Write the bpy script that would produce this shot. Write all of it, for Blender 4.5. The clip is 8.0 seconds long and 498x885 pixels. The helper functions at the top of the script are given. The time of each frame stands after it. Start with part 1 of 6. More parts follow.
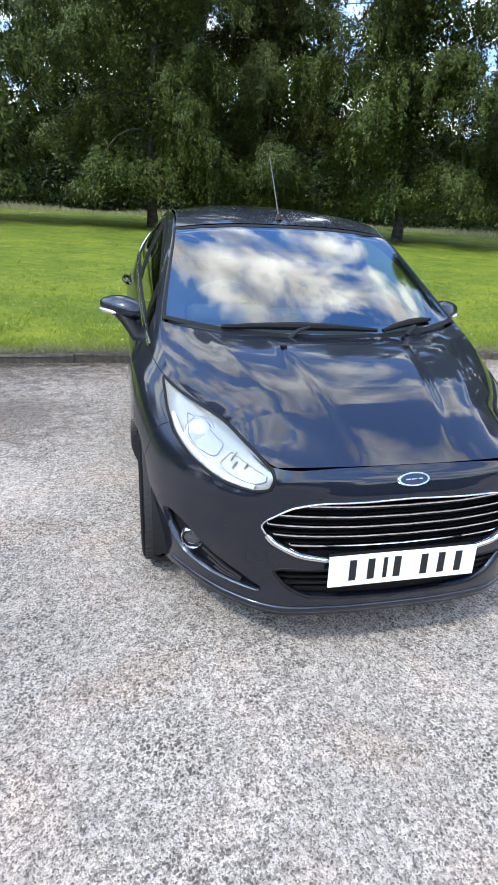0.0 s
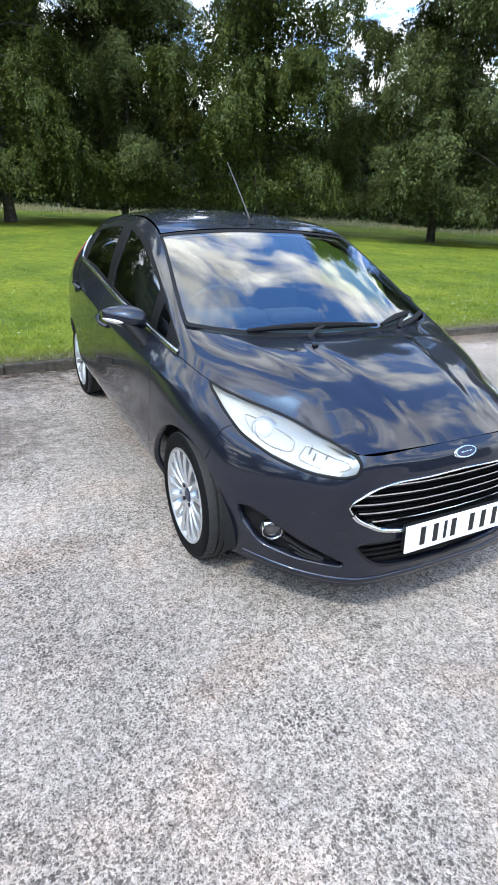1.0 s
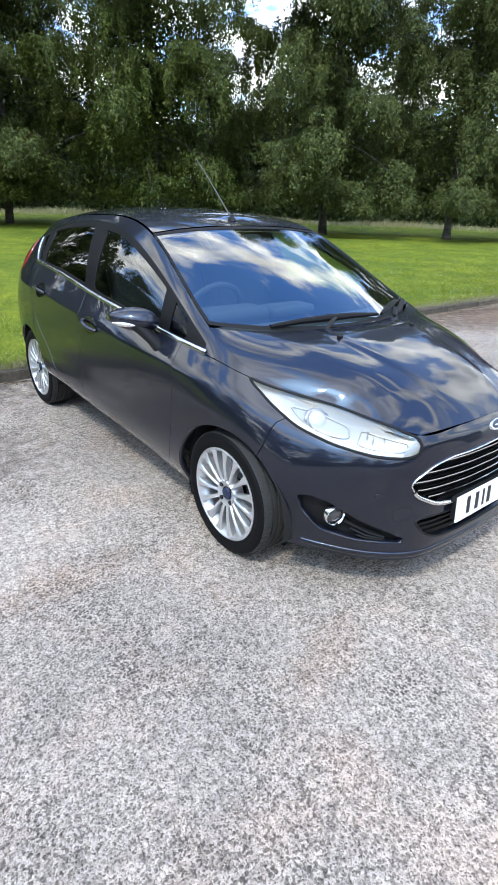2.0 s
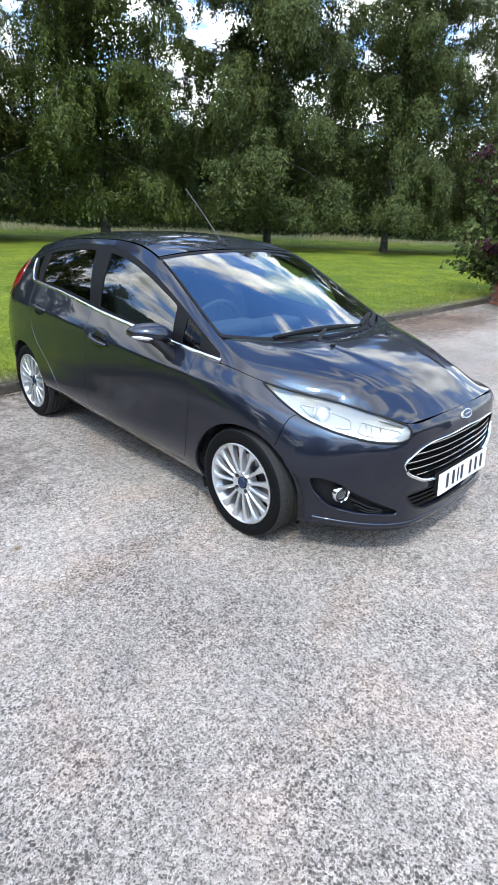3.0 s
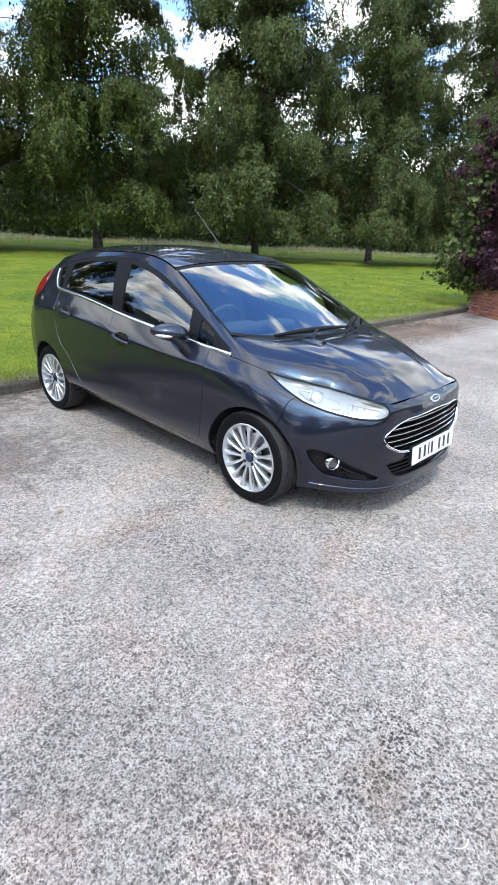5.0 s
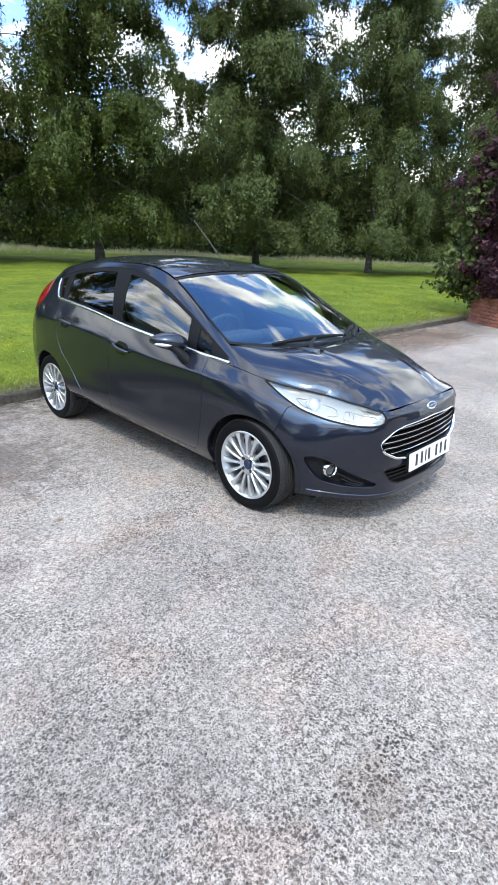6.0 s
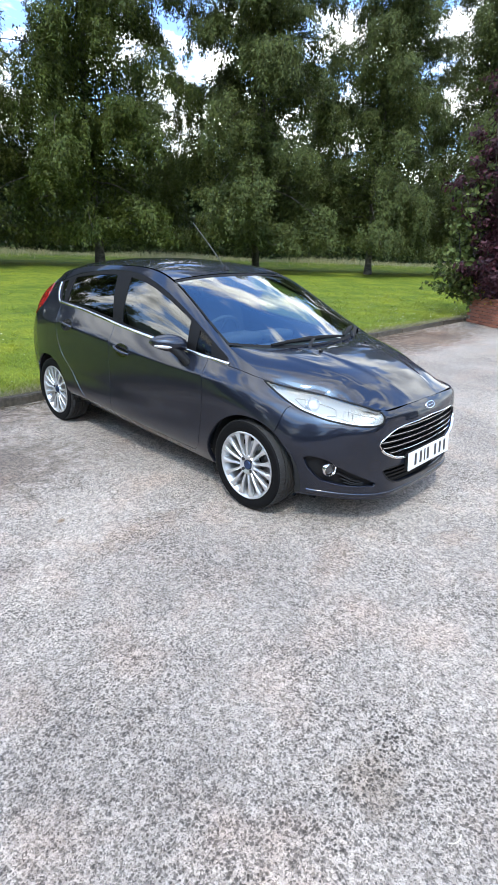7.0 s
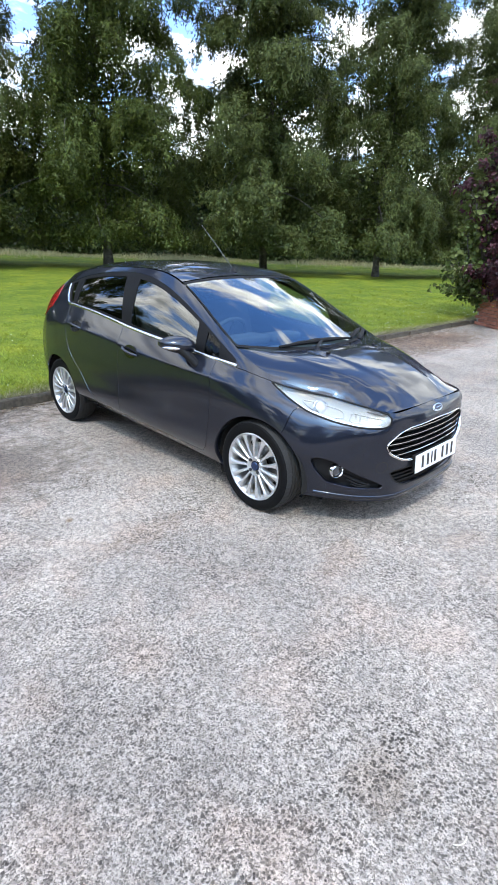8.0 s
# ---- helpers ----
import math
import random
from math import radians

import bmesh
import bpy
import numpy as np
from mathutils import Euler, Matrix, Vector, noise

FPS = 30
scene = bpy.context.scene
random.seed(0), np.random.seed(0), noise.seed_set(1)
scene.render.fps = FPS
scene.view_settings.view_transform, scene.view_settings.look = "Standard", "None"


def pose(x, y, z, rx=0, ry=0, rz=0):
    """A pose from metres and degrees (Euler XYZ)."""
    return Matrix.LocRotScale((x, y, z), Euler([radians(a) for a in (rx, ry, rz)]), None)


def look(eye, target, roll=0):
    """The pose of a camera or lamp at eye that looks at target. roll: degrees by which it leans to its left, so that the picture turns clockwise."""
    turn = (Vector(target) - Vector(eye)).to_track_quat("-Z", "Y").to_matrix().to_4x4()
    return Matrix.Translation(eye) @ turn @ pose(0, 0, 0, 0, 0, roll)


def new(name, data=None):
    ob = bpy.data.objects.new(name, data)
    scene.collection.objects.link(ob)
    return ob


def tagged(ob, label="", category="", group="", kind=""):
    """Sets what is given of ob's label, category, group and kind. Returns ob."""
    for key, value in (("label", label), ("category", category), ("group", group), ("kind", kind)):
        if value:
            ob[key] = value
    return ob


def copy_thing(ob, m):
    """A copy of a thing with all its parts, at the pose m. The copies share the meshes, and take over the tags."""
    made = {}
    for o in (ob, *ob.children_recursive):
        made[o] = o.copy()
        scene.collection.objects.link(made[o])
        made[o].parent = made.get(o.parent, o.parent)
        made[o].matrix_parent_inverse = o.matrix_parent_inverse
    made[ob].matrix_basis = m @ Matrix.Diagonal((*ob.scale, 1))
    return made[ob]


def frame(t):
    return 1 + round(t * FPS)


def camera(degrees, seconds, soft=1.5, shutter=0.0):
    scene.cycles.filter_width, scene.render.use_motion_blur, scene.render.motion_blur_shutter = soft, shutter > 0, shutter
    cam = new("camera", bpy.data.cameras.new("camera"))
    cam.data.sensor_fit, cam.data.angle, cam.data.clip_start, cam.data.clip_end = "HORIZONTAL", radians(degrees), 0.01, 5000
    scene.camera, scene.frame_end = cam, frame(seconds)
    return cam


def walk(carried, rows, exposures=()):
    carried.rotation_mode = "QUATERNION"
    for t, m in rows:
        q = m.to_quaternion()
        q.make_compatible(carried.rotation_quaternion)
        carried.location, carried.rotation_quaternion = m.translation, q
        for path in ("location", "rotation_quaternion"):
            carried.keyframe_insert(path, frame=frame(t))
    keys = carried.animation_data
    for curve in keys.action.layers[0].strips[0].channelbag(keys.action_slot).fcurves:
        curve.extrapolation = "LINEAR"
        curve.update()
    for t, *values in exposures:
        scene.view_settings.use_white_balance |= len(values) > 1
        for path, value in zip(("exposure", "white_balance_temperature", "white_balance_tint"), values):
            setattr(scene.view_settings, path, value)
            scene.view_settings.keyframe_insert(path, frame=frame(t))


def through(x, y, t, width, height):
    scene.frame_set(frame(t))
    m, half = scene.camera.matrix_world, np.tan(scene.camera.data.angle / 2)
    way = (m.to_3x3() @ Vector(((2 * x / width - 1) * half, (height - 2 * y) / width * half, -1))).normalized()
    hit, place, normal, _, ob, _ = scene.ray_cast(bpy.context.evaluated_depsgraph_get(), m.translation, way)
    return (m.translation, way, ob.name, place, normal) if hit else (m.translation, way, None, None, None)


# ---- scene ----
# the camera and its walk
cam = camera(50.0, 8.0, 0.9)
PATH = [
    (0, (-0.845, -2.064, 1.428), (-0.424, -0.277, 0.635), 3.0),
    (0.5, (-1.175, -1.972, 1.415), (-0.531, -0.254, 0.619), 2.8),
    (1, (-1.537, -1.959, 1.476), (-0.69, -0.335, 0.674), 2.4),
    (1.5, (-1.79, -1.785, 1.446), (-0.766, -0.266, 0.642), 2.2),
    (1.7, (-1.884, -1.69, 1.449), (-0.809, -0.21, 0.641), 1.8),
    (2.8, (-2.462, -1.673, 1.53), (-1.173, -0.35, 0.763), 1.5),
    (3, (-2.523, -1.75, 1.534), (-1.218, -0.44, 0.772), 1.5),
    (3.5, (-2.673, -1.965, 1.516), (-1.341, -0.681, 0.758), 1.4),
    (4, (-2.909, -2.004, 1.537), (-1.563, -0.732, 0.782), 1.6),
    (5.5, (-2.994, -2.085, 1.57), (-1.645, -0.791, 0.859), 1.8),
    (6, (-2.996, -2.095, 1.569), (-1.644, -0.796, 0.872), 1.6),
    (6.5, (-3.001, -2.106, 1.566), (-1.647, -0.806, 0.877), 1.3),
    (7, (-3.009, -2.118, 1.568), (-1.658, -0.814, 0.878), 1.2),
    (7.5, (-3.022, -2.12, 1.57), (-1.678, -0.808, 0.882), 1.2),
    (8, (-3.022, -2.123, 1.57), (-1.687, -0.801, 0.886), 1.3),
]
walk(cam, [(t, look(eye, target, roll)) for t, eye, target, roll in PATH], [(0, 0.05, 6780, 5), (8, 0.05, 6780, 5)])
# ==== world ====

# daylight: blue sky with broken cloud, one high sun behind thin cloud
SUN_DIR = Vector((-0.48, -0.34, 0.81)).normalized()


def make_world():
    w = bpy.data.worlds.new("daylight")
    scene.world = w
    w.use_nodes = True
    nt = w.node_tree
    nt.nodes.clear()
    out = nt.nodes.new("ShaderNodeOutputWorld")
    sky = nt.nodes.new("ShaderNodeTexSky")
    sky.sky_type = "NISHITA"
    sky.sun_disc = False
    sky.dust_density = 3.0
    sky.sun_elevation = math.asin(SUN_DIR.z)
    sky.sun_rotation = math.atan2(SUN_DIR.x, SUN_DIR.y)
    tc = nt.nodes.new("ShaderNodeTexCoord")
    sep = nt.nodes.new("ShaderNodeSeparateXYZ")
    nt.links.new(tc.outputs["Generated"], sep.inputs[0])
    lift = nt.nodes.new("ShaderNodeMath")
    lift.operation = "ADD"
    lift.inputs[1].default_value = 0.22
    top = nt.nodes.new("ShaderNodeMath")
    top.operation = "MAXIMUM"
    top.inputs[1].default_value = 0.0
    nt.links.new(sep.outputs[2], top.inputs[0])
    nt.links.new(top.outputs[0], lift.inputs[0])
    div = nt.nodes.new("ShaderNodeVectorMath")
    div.operation = "DIVIDE"
    comb = nt.nodes.new("ShaderNodeCombineXYZ")
    for i in range(3):
        nt.links.new(lift.outputs[0], comb.inputs[i])
    nt.links.new(tc.outputs["Generated"], div.inputs[0])
    nt.links.new(comb.outputs[0], div.inputs[1])
    shift = nt.nodes.new("ShaderNodeMapping")
    shift.inputs["Location"].default_value = CLOUD_SHIFT
    nt.links.new(div.outputs[0], shift.inputs[0])
    big = nt.nodes.new("ShaderNodeTexNoise")
    big.inputs["Scale"].default_value = 2.9
    big.inputs["Detail"].default_value = 9.0
    big.inputs["Roughness"].default_value = 0.58
    big.inputs["Distortion"].default_value = 0.35
    nt.links.new(shift.outputs[0], big.inputs["Vector"])
    ramp = nt.nodes.new("ShaderNodeValToRGB")
    ramp.color_ramp.elements[0].position, ramp.color_ramp.elements[1].position = 0.455, 0.555
    nt.links.new(big.outputs["Fac"], ramp.inputs[0])
    shade = nt.nodes.new("ShaderNodeTexNoise")
    shade.inputs["Scale"].default_value = 6.5
    shade.inputs["Detail"].default_value = 6.0
    nt.links.new(shift.outputs[0], shade.inputs["Vector"])
    body = nt.nodes.new("ShaderNodeValToRGB")
    body.color_ramp.elements[0].position, body.color_ramp.elements[1].position = 0.3, 0.68
    body.color_ramp.elements[0].color = (9.5, 9.9, 10.5, 1)
    body.color_ramp.elements[1].color = (32.0, 32.5, 33.4, 1)
    nt.links.new(shade.outputs["Fac"], body.inputs[0])
    mix = nt.nodes.new("ShaderNodeMix")
    mix.data_type = "RGBA"
    nt.links.new(ramp.outputs[0], mix.inputs[0])
    clear = nt.nodes.new("ShaderNodeVectorMath")
    clear.operation = "MULTIPLY"
    clear.inputs[1].default_value = (1.8, 3.3, 5.6)
    nt.links.new(sky.outputs[0], clear.inputs[0])
    low = nt.nodes.new("ShaderNodeMapRange")
    low.inputs["From Min"].default_value, low.inputs["From Max"].default_value = 0.05, 0.70
    low.inputs["To Min"].default_value, low.inputs["To Max"].default_value = 0.75, 0.0
    nt.links.new(sep.outputs[2], low.inputs[0])
    haze = nt.nodes.new("ShaderNodeMix")
    haze.data_type = "RGBA"
    haze.inputs[7].default_value = (6.2, 7.6, 8.9, 1)
    nt.links.new(low.outputs[0], haze.inputs[0])
    nt.links.new(clear.outputs[0], haze.inputs[6])
    nt.links.new(haze.outputs[2], mix.inputs[6])
    nt.links.new(body.outputs[0], mix.inputs[7])
    bg = nt.nodes.new("ShaderNodeBackground")
    bg.inputs[1].default_value = SKY_STRENGTH
    nt.links.new(mix.outputs[2], bg.inputs[0])
    nt.links.new(bg.outputs[0], out.inputs[0])


CLOUD_SHIFT = (2.35, 0.74, 0.0)
SKY_STRENGTH = 0.125
make_world()

sun = new("sun", bpy.data.lights.new("sun", "SUN"))
sun.data.energy = 2.6
sun.data.angle = radians(5)
sun.data.color = (1.0, 0.93, 0.83)
sun.matrix_world = look(SUN_DIR * 60, (0, 0, 0))

# ---- materials ----
class Nodes:
    """A material's node tree with a principled surface, and short ways to add to it."""

    def __init__(self, name, base=(0.5, 0.5, 0.5), rough=0.5, metal=0.0, **inputs):
        self.mat = bpy.data.materials.new(name)
        self.mat.use_nodes = True
        self.tree = self.mat.node_tree
        self.bsdf = self.tree.nodes["Principled BSDF"]
        self.bsdf.inputs["Base Color"].default_value = (*base, 1)
        self.bsdf.inputs["Roughness"].default_value = rough
        self.bsdf.inputs["Metallic"].default_value = metal
        for key, value in inputs.items():
            self.bsdf.inputs[key.replace("_", " ")].default_value = value
        self.coord = self.tree.nodes.new("ShaderNodeTexCoord")

    def add(self, kind, **values):
        node = self.tree.nodes.new(kind)
        for key, value in values.items():
            node.inputs[key.replace("_", " ")].default_value = value
        return node

    def link(self, a, b):
        self.tree.links.new(a, b)

    def noise(self, scale, detail=4.0, rough=0.55, coords="Object", stretch=None):
        node = self.add("ShaderNodeTexNoise", Scale=scale, Detail=detail, Roughness=rough)
        src = self.coord.outputs[coords]
        if stretch:
            m = self.add("ShaderNodeMapping")
            m.inputs["Scale"].default_value = stretch
            self.link(src, m.inputs[0])
            src = m.outputs[0]
        self.link(src, node.inputs["Vector"])
        return node.outputs["Fac"]

    def voronoi(self, scale, feature="F1", coords="Object", out="Distance"):
        node = self.add("ShaderNodeTexVoronoi", Scale=scale)
        node.feature = feature
        self.link(self.coord.outputs[coords], node.inputs["Vector"])
        return node.outputs[out]

    def ramp(self, fac, *stops):
        node = self.add("ShaderNodeValToRGB")
        els = node.color_ramp.elements
        while len(els) < len(stops):
            els.new(0.5)
        for el, (pos, col) in zip(els, stops):
            el.position = pos
            el.color = (*col, 1) if len(col) == 3 else col
        self.link(fac, node.inputs[0])
        return node.outputs[0]

    def mix(self, fac, a, b, blend="MIX"):
        node = self.add("ShaderNodeMix")
        node.data_type = "RGBA"
        node.blend_type = blend
        for value, slot in ((fac, 0), (a, 6), (b, 7)):
            if isinstance(value, bpy.types.NodeSocket):
                self.link(value, node.inputs[slot])
            else:
                node.inputs[slot].default_value = value if slot == 0 else (*value, 1)
        return node.outputs[2]

    def math(self, op, a, b=0.0):
        node = self.add("ShaderNodeMath")
        node.operation = op
        for i, value in enumerate((a, b)):
            if isinstance(value, bpy.types.NodeSocket):
                self.link(value, node.inputs[i])
            else:
                node.inputs[i].default_value = value
        return node.outputs[0]

    def color(self, socket):
        self.link(socket, self.bsdf.inputs["Base Color"])
        return self

    def rough(self, socket):
        self.link(socket, self.bsdf.inputs["Roughness"])
        return self

    def bump(self, height, strength=0.5, distance=0.01):
        node = self.add("ShaderNodeBump", Strength=strength, Distance=distance)
        self.link(height, node.inputs["Height"])
        self.link(node.outputs[0], self.bsdf.inputs["Normal"])
        return self

    def island(self, *stops):
        geo = self.add("ShaderNodeNewGeometry")
        return self.ramp(geo.outputs["Random Per Island"], *stops)


def paint():
    n = Nodes("dark_metallic_paint", (0.02, 0.02, 0.03), 0.4, 0.8, Coat_Weight=1.0, Coat_Roughness=0.01, Coat_IOR=1.53, Specular_IOR_Level=0.05)
    fleck = n.voronoi(900, out="Color")
    flake = n.ramp(fleck, (0.0, (0.008, 0.010, 0.017)), (1.0, (0.028, 0.033, 0.054)))
    n.color(flake)
    dust = n.noise(3.0, 6)
    n.rough(n.math("ADD", n.math("MULTIPLY", dust, 0.10), 0.40))
    return n.mat


def plain(name, base, rough=0.5, metal=0.0, grain=0.0, scale=60, **more):
    n = Nodes(name, base, rough, metal, **more)
    if grain:
        f = n.noise(scale, 5)
        n.color(n.mix(f, tuple(c * (1 - grain) for c in base), tuple(min(1, c * (1 + grain)) for c in base)))
        n.bump(f, 0.25, 0.002)
    return n.mat


def window_glass(name, tint, gloss=1.0, head_on=0.18):
    n = Nodes(name)
    t = n.tree
    t.nodes.remove(n.bsdf)
    out = t.nodes["Material Output"]
    clear = t.nodes.new("ShaderNodeBsdfTransparent")
    clear.inputs[0].default_value = (*tint, 1)
    shine = t.nodes.new("ShaderNodeBsdfGlossy")
    shine.inputs["Roughness"].default_value = 0.0
    shine.inputs[0].default_value = (gloss, gloss, gloss, 1)
    face = t.nodes.new("ShaderNodeLayerWeight")
    face.inputs[0].default_value = 0.5
    steep = n.math("POWER", face.outputs["Facing"], 4.0)
    sheen = n.math("ADD", n.math("MULTIPLY", steep, 1.0 - head_on), head_on)
    both = t.nodes.new("ShaderNodeMixShader")
    t.links.new(sheen, both.inputs[0])
    t.links.new(clear.outputs[0], both.inputs[1])
    t.links.new(shine.outputs[0], both.inputs[2])
    t.links.new(both.outputs[0], out.inputs[0])
    return n.mat


PAINT = paint()
BLACK = plain("black_plastic", (0.012, 0.012, 0.013), 0.5, grain=0.3, scale=200, Specular_IOR_Level=0.2)
GLOSS_BLACK = plain("gloss_black", (0.008, 0.008, 0.009), 0.12)
GAP = plain("underbody_black", (0.006, 0.006, 0.006), 0.85)
RUBBER = plain("tyre_rubber", (0.005, 0.005, 0.0055), 0.75, grain=0.35, scale=90, Specular_IOR_Level=0.12)
TREAD = plain("dusty_tread_rubber", (0.026, 0.025, 0.025), 0.85, grain=0.4, scale=70)
SEAL = plain("rubber_seal", (0.010, 0.010, 0.011), 0.6, Specular_IOR_Level=0.15)
CHROME = plain("chrome", (0.82, 0.83, 0.85), 0.08, 1.0)
SATIN = plain("brushed_chrome_trim", (0.72, 0.73, 0.75), 0.2, 1.0)
ALLOY = plain("silver_alloy_paint", (0.62, 0.63, 0.65), 0.3, 0.75, grain=0.06, scale=25, Coat_Weight=0.6)
STEEL = plain("dull_steel", (0.25, 0.25, 0.26), 0.4, 1.0, grain=0.2)
WIND_GLASS = window_glass("windscreen_glass", (0.72, 0.86, 0.87), head_on=0.17)
SIDE_GLASS = window_glass("side_window_glass", (0.50, 0.56, 0.55), head_on=0.13)
FRAME_BLACK = plain("window_frame_black", (0.007, 0.007, 0.008), 0.42, Specular_IOR_Level=0.12)
CORNER_GLASS = window_glass("corner_glass", (0.12, 0.13, 0.14), gloss=0.4, head_on=0.05)
DARK_GLASS = window_glass("privacy_glass", (0.06, 0.065, 0.07), head_on=0.12)
LENS_GLASS = window_glass("lamp_lens", (0.95, 0.96, 0.97), head_on=0.05)
REFLECTOR = plain("lamp_reflector", (0.78, 0.79, 0.82), 0.22, 0.85)
LAMP_WHITE = plain("lamp_bezel_silver", (0.400, 0.400, 0.383), 0.3, 0.35)
RED_LENS = plain("red_lamp_lens", (0.30, 0.008, 0.012), 0.12, Coat_Weight=1.0)
PLATE_WHITE = plain("plate_white", (0.82, 0.83, 0.85), 0.35)
PLATE_BLACK = plain("plate_black", (0.01, 0.01, 0.01), 0.4)
BADGE_BLUE = plain("badge_blue", (0.008, 0.016, 0.05), 0.35)
TRIM_DARK = plain("charcoal_dashboard", (0.030, 0.030, 0.032), 0.75)
SEAT_CLOTH = plain("charcoal_seat_cloth", (0.03, 0.03, 0.033), 0.9, grain=0.4, scale=150)


def asphalt():
    n = Nodes("worn_chip_asphalt", rough=0.92, Specular_IOR_Level=0.25)
    stone_ = n.add("ShaderNodeTexVoronoi", Scale=84.0)
    grit = n.add("ShaderNodeTexVoronoi", Scale=205.0)
    wob = n.add("ShaderNodeTexNoise", Scale=90.0, Detail=2.0)
    n.link(n.coord.outputs["Object"], wob.inputs["Vector"])
    warp = n.add("ShaderNodeVectorMath")
    warp.operation = "MULTIPLY_ADD"
    warp.inputs[1].default_value = (0.009, 0.009, 0.0)
    n.link(wob.outputs["Color"], warp.inputs[0])
    n.link(n.coord.outputs["Object"], warp.inputs[2])
    for node in (stone_, grit):
        n.link(warp.outputs[0], node.inputs["Vector"])

    def toned_patch(x, y, rx, ry, turn):
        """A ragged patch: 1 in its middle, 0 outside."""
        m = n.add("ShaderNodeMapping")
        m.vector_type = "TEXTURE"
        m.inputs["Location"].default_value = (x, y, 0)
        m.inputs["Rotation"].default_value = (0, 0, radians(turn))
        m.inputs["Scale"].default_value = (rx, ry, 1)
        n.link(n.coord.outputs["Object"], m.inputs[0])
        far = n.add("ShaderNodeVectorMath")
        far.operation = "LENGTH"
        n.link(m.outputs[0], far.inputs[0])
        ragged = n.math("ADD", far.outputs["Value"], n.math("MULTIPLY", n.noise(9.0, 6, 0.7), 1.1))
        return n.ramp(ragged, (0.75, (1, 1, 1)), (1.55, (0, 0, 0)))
    base = n.ramp(grit.outputs["Color"], (0.0, (0.10, 0.097, 0.096)), (0.22, (0.20, 0.195, 0.193)), (0.40, (0.41, 0.40, 0.396)), (0.66, (0.50, 0.487, 0.482)), (1.0, (0.63, 0.612, 0.606)))
    # scattered dark chips where the pale dressing has gone
    pick = n.ramp(stone_.outputs["Color"], (0.46, (0, 0, 0)), (0.54, (1, 1, 1)))
    core = n.ramp(stone_.outputs["Distance"], (0.40, (1, 1, 1)), (0.58, (0, 0, 0)))
    bald = n.ramp(n.noise(1.6, 7, 0.65), (0.38, (0.25, 0.25, 0.25)), (0.66, (1, 1, 1)))
    chips = n.math("MULTIPLY", n.math("MULTIPLY", pick, core), bald)
    col = n.mix(chips, base, (0.042, 0.040, 0.040))
    # irregular pits between the stones
    pits = n.ramp(n.noise(140.0, 4, 0.65), (0.55, (0, 0, 0)), (0.60, (0.95, 0.95, 0.95)))
    col = n.mix(n.math("MULTIPLY", pits, bald), col, (0.060, 0.058, 0.058))
    worn = n.ramp(n.noise(5.5, 8, 0.7), (0.42, (0, 0, 0)), (0.70, (0.55, 0.55, 0.55)))
    col = n.mix(worn, col, n.mix(0.45, base, (0.10, 0.098, 0.10)))
    mottle = n.ramp(n.noise(30.0, 4, 0.7), (0.40, (0.74, 0.74, 0.745)), (0.52, (1.05, 1.05, 1.05)), (0.68, (1.18, 1.17, 1.17)))
    col = n.mix(1.0, col, mottle, "MULTIPLY")
    wide = n.ramp(n.noise(0.55, 6, 0.6), (0.32, (0.72, 0.72, 0.735)), (0.66, (1.18, 1.17, 1.165)))
    col = n.mix(1.0, col, wide, "MULTIPLY")
    tint = n.ramp(n.noise(2.3, 4), (0.50, (0, 0, 0)), (0.72, (0.7, 0.7, 0.7)))
    col = n.mix(tint, col, n.mix(1.0, col, (1.10, 0.965, 0.90), "MULTIPLY"))
    col = n.mix(1.0, col, (0.876, 0.775, 0.678), "MULTIPLY")
    # kerb dirt, spots and smears; the wide patches near the car only shift tone
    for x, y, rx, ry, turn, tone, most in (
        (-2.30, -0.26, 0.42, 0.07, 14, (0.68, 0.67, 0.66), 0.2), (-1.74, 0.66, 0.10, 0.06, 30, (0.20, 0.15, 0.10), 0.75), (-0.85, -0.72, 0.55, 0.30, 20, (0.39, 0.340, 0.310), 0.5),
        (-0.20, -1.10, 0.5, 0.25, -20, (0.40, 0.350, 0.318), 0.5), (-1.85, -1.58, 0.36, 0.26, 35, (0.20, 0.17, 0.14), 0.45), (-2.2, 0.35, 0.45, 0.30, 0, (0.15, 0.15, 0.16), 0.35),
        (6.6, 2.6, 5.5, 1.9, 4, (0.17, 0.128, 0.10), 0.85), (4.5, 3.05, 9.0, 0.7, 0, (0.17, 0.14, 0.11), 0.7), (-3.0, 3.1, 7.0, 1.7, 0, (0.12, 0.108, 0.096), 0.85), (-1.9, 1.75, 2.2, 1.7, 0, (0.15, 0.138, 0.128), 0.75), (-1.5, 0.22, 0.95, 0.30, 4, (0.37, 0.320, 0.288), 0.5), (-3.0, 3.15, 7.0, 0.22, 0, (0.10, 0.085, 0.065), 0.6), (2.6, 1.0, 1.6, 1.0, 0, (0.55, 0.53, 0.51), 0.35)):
        col = n.mix(n.math("MULTIPLY", toned_patch(x, y, rx, ry, turn), most), col, n.mix(1.0, col, tuple(c / 0.38 for c in tone), "MULTIPLY"))
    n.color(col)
    hgt = n.math("ADD", n.math("MULTIPLY", grit.outputs["Distance"], -0.35), n.math("MULTIPLY", chips, -0.5))
    n.bump(n.math("ADD", hgt, n.math("MULTIPLY", n.noise(60, 4), 0.6)), 0.8, 0.008)
    return n.mat


ASPHALT = asphalt()


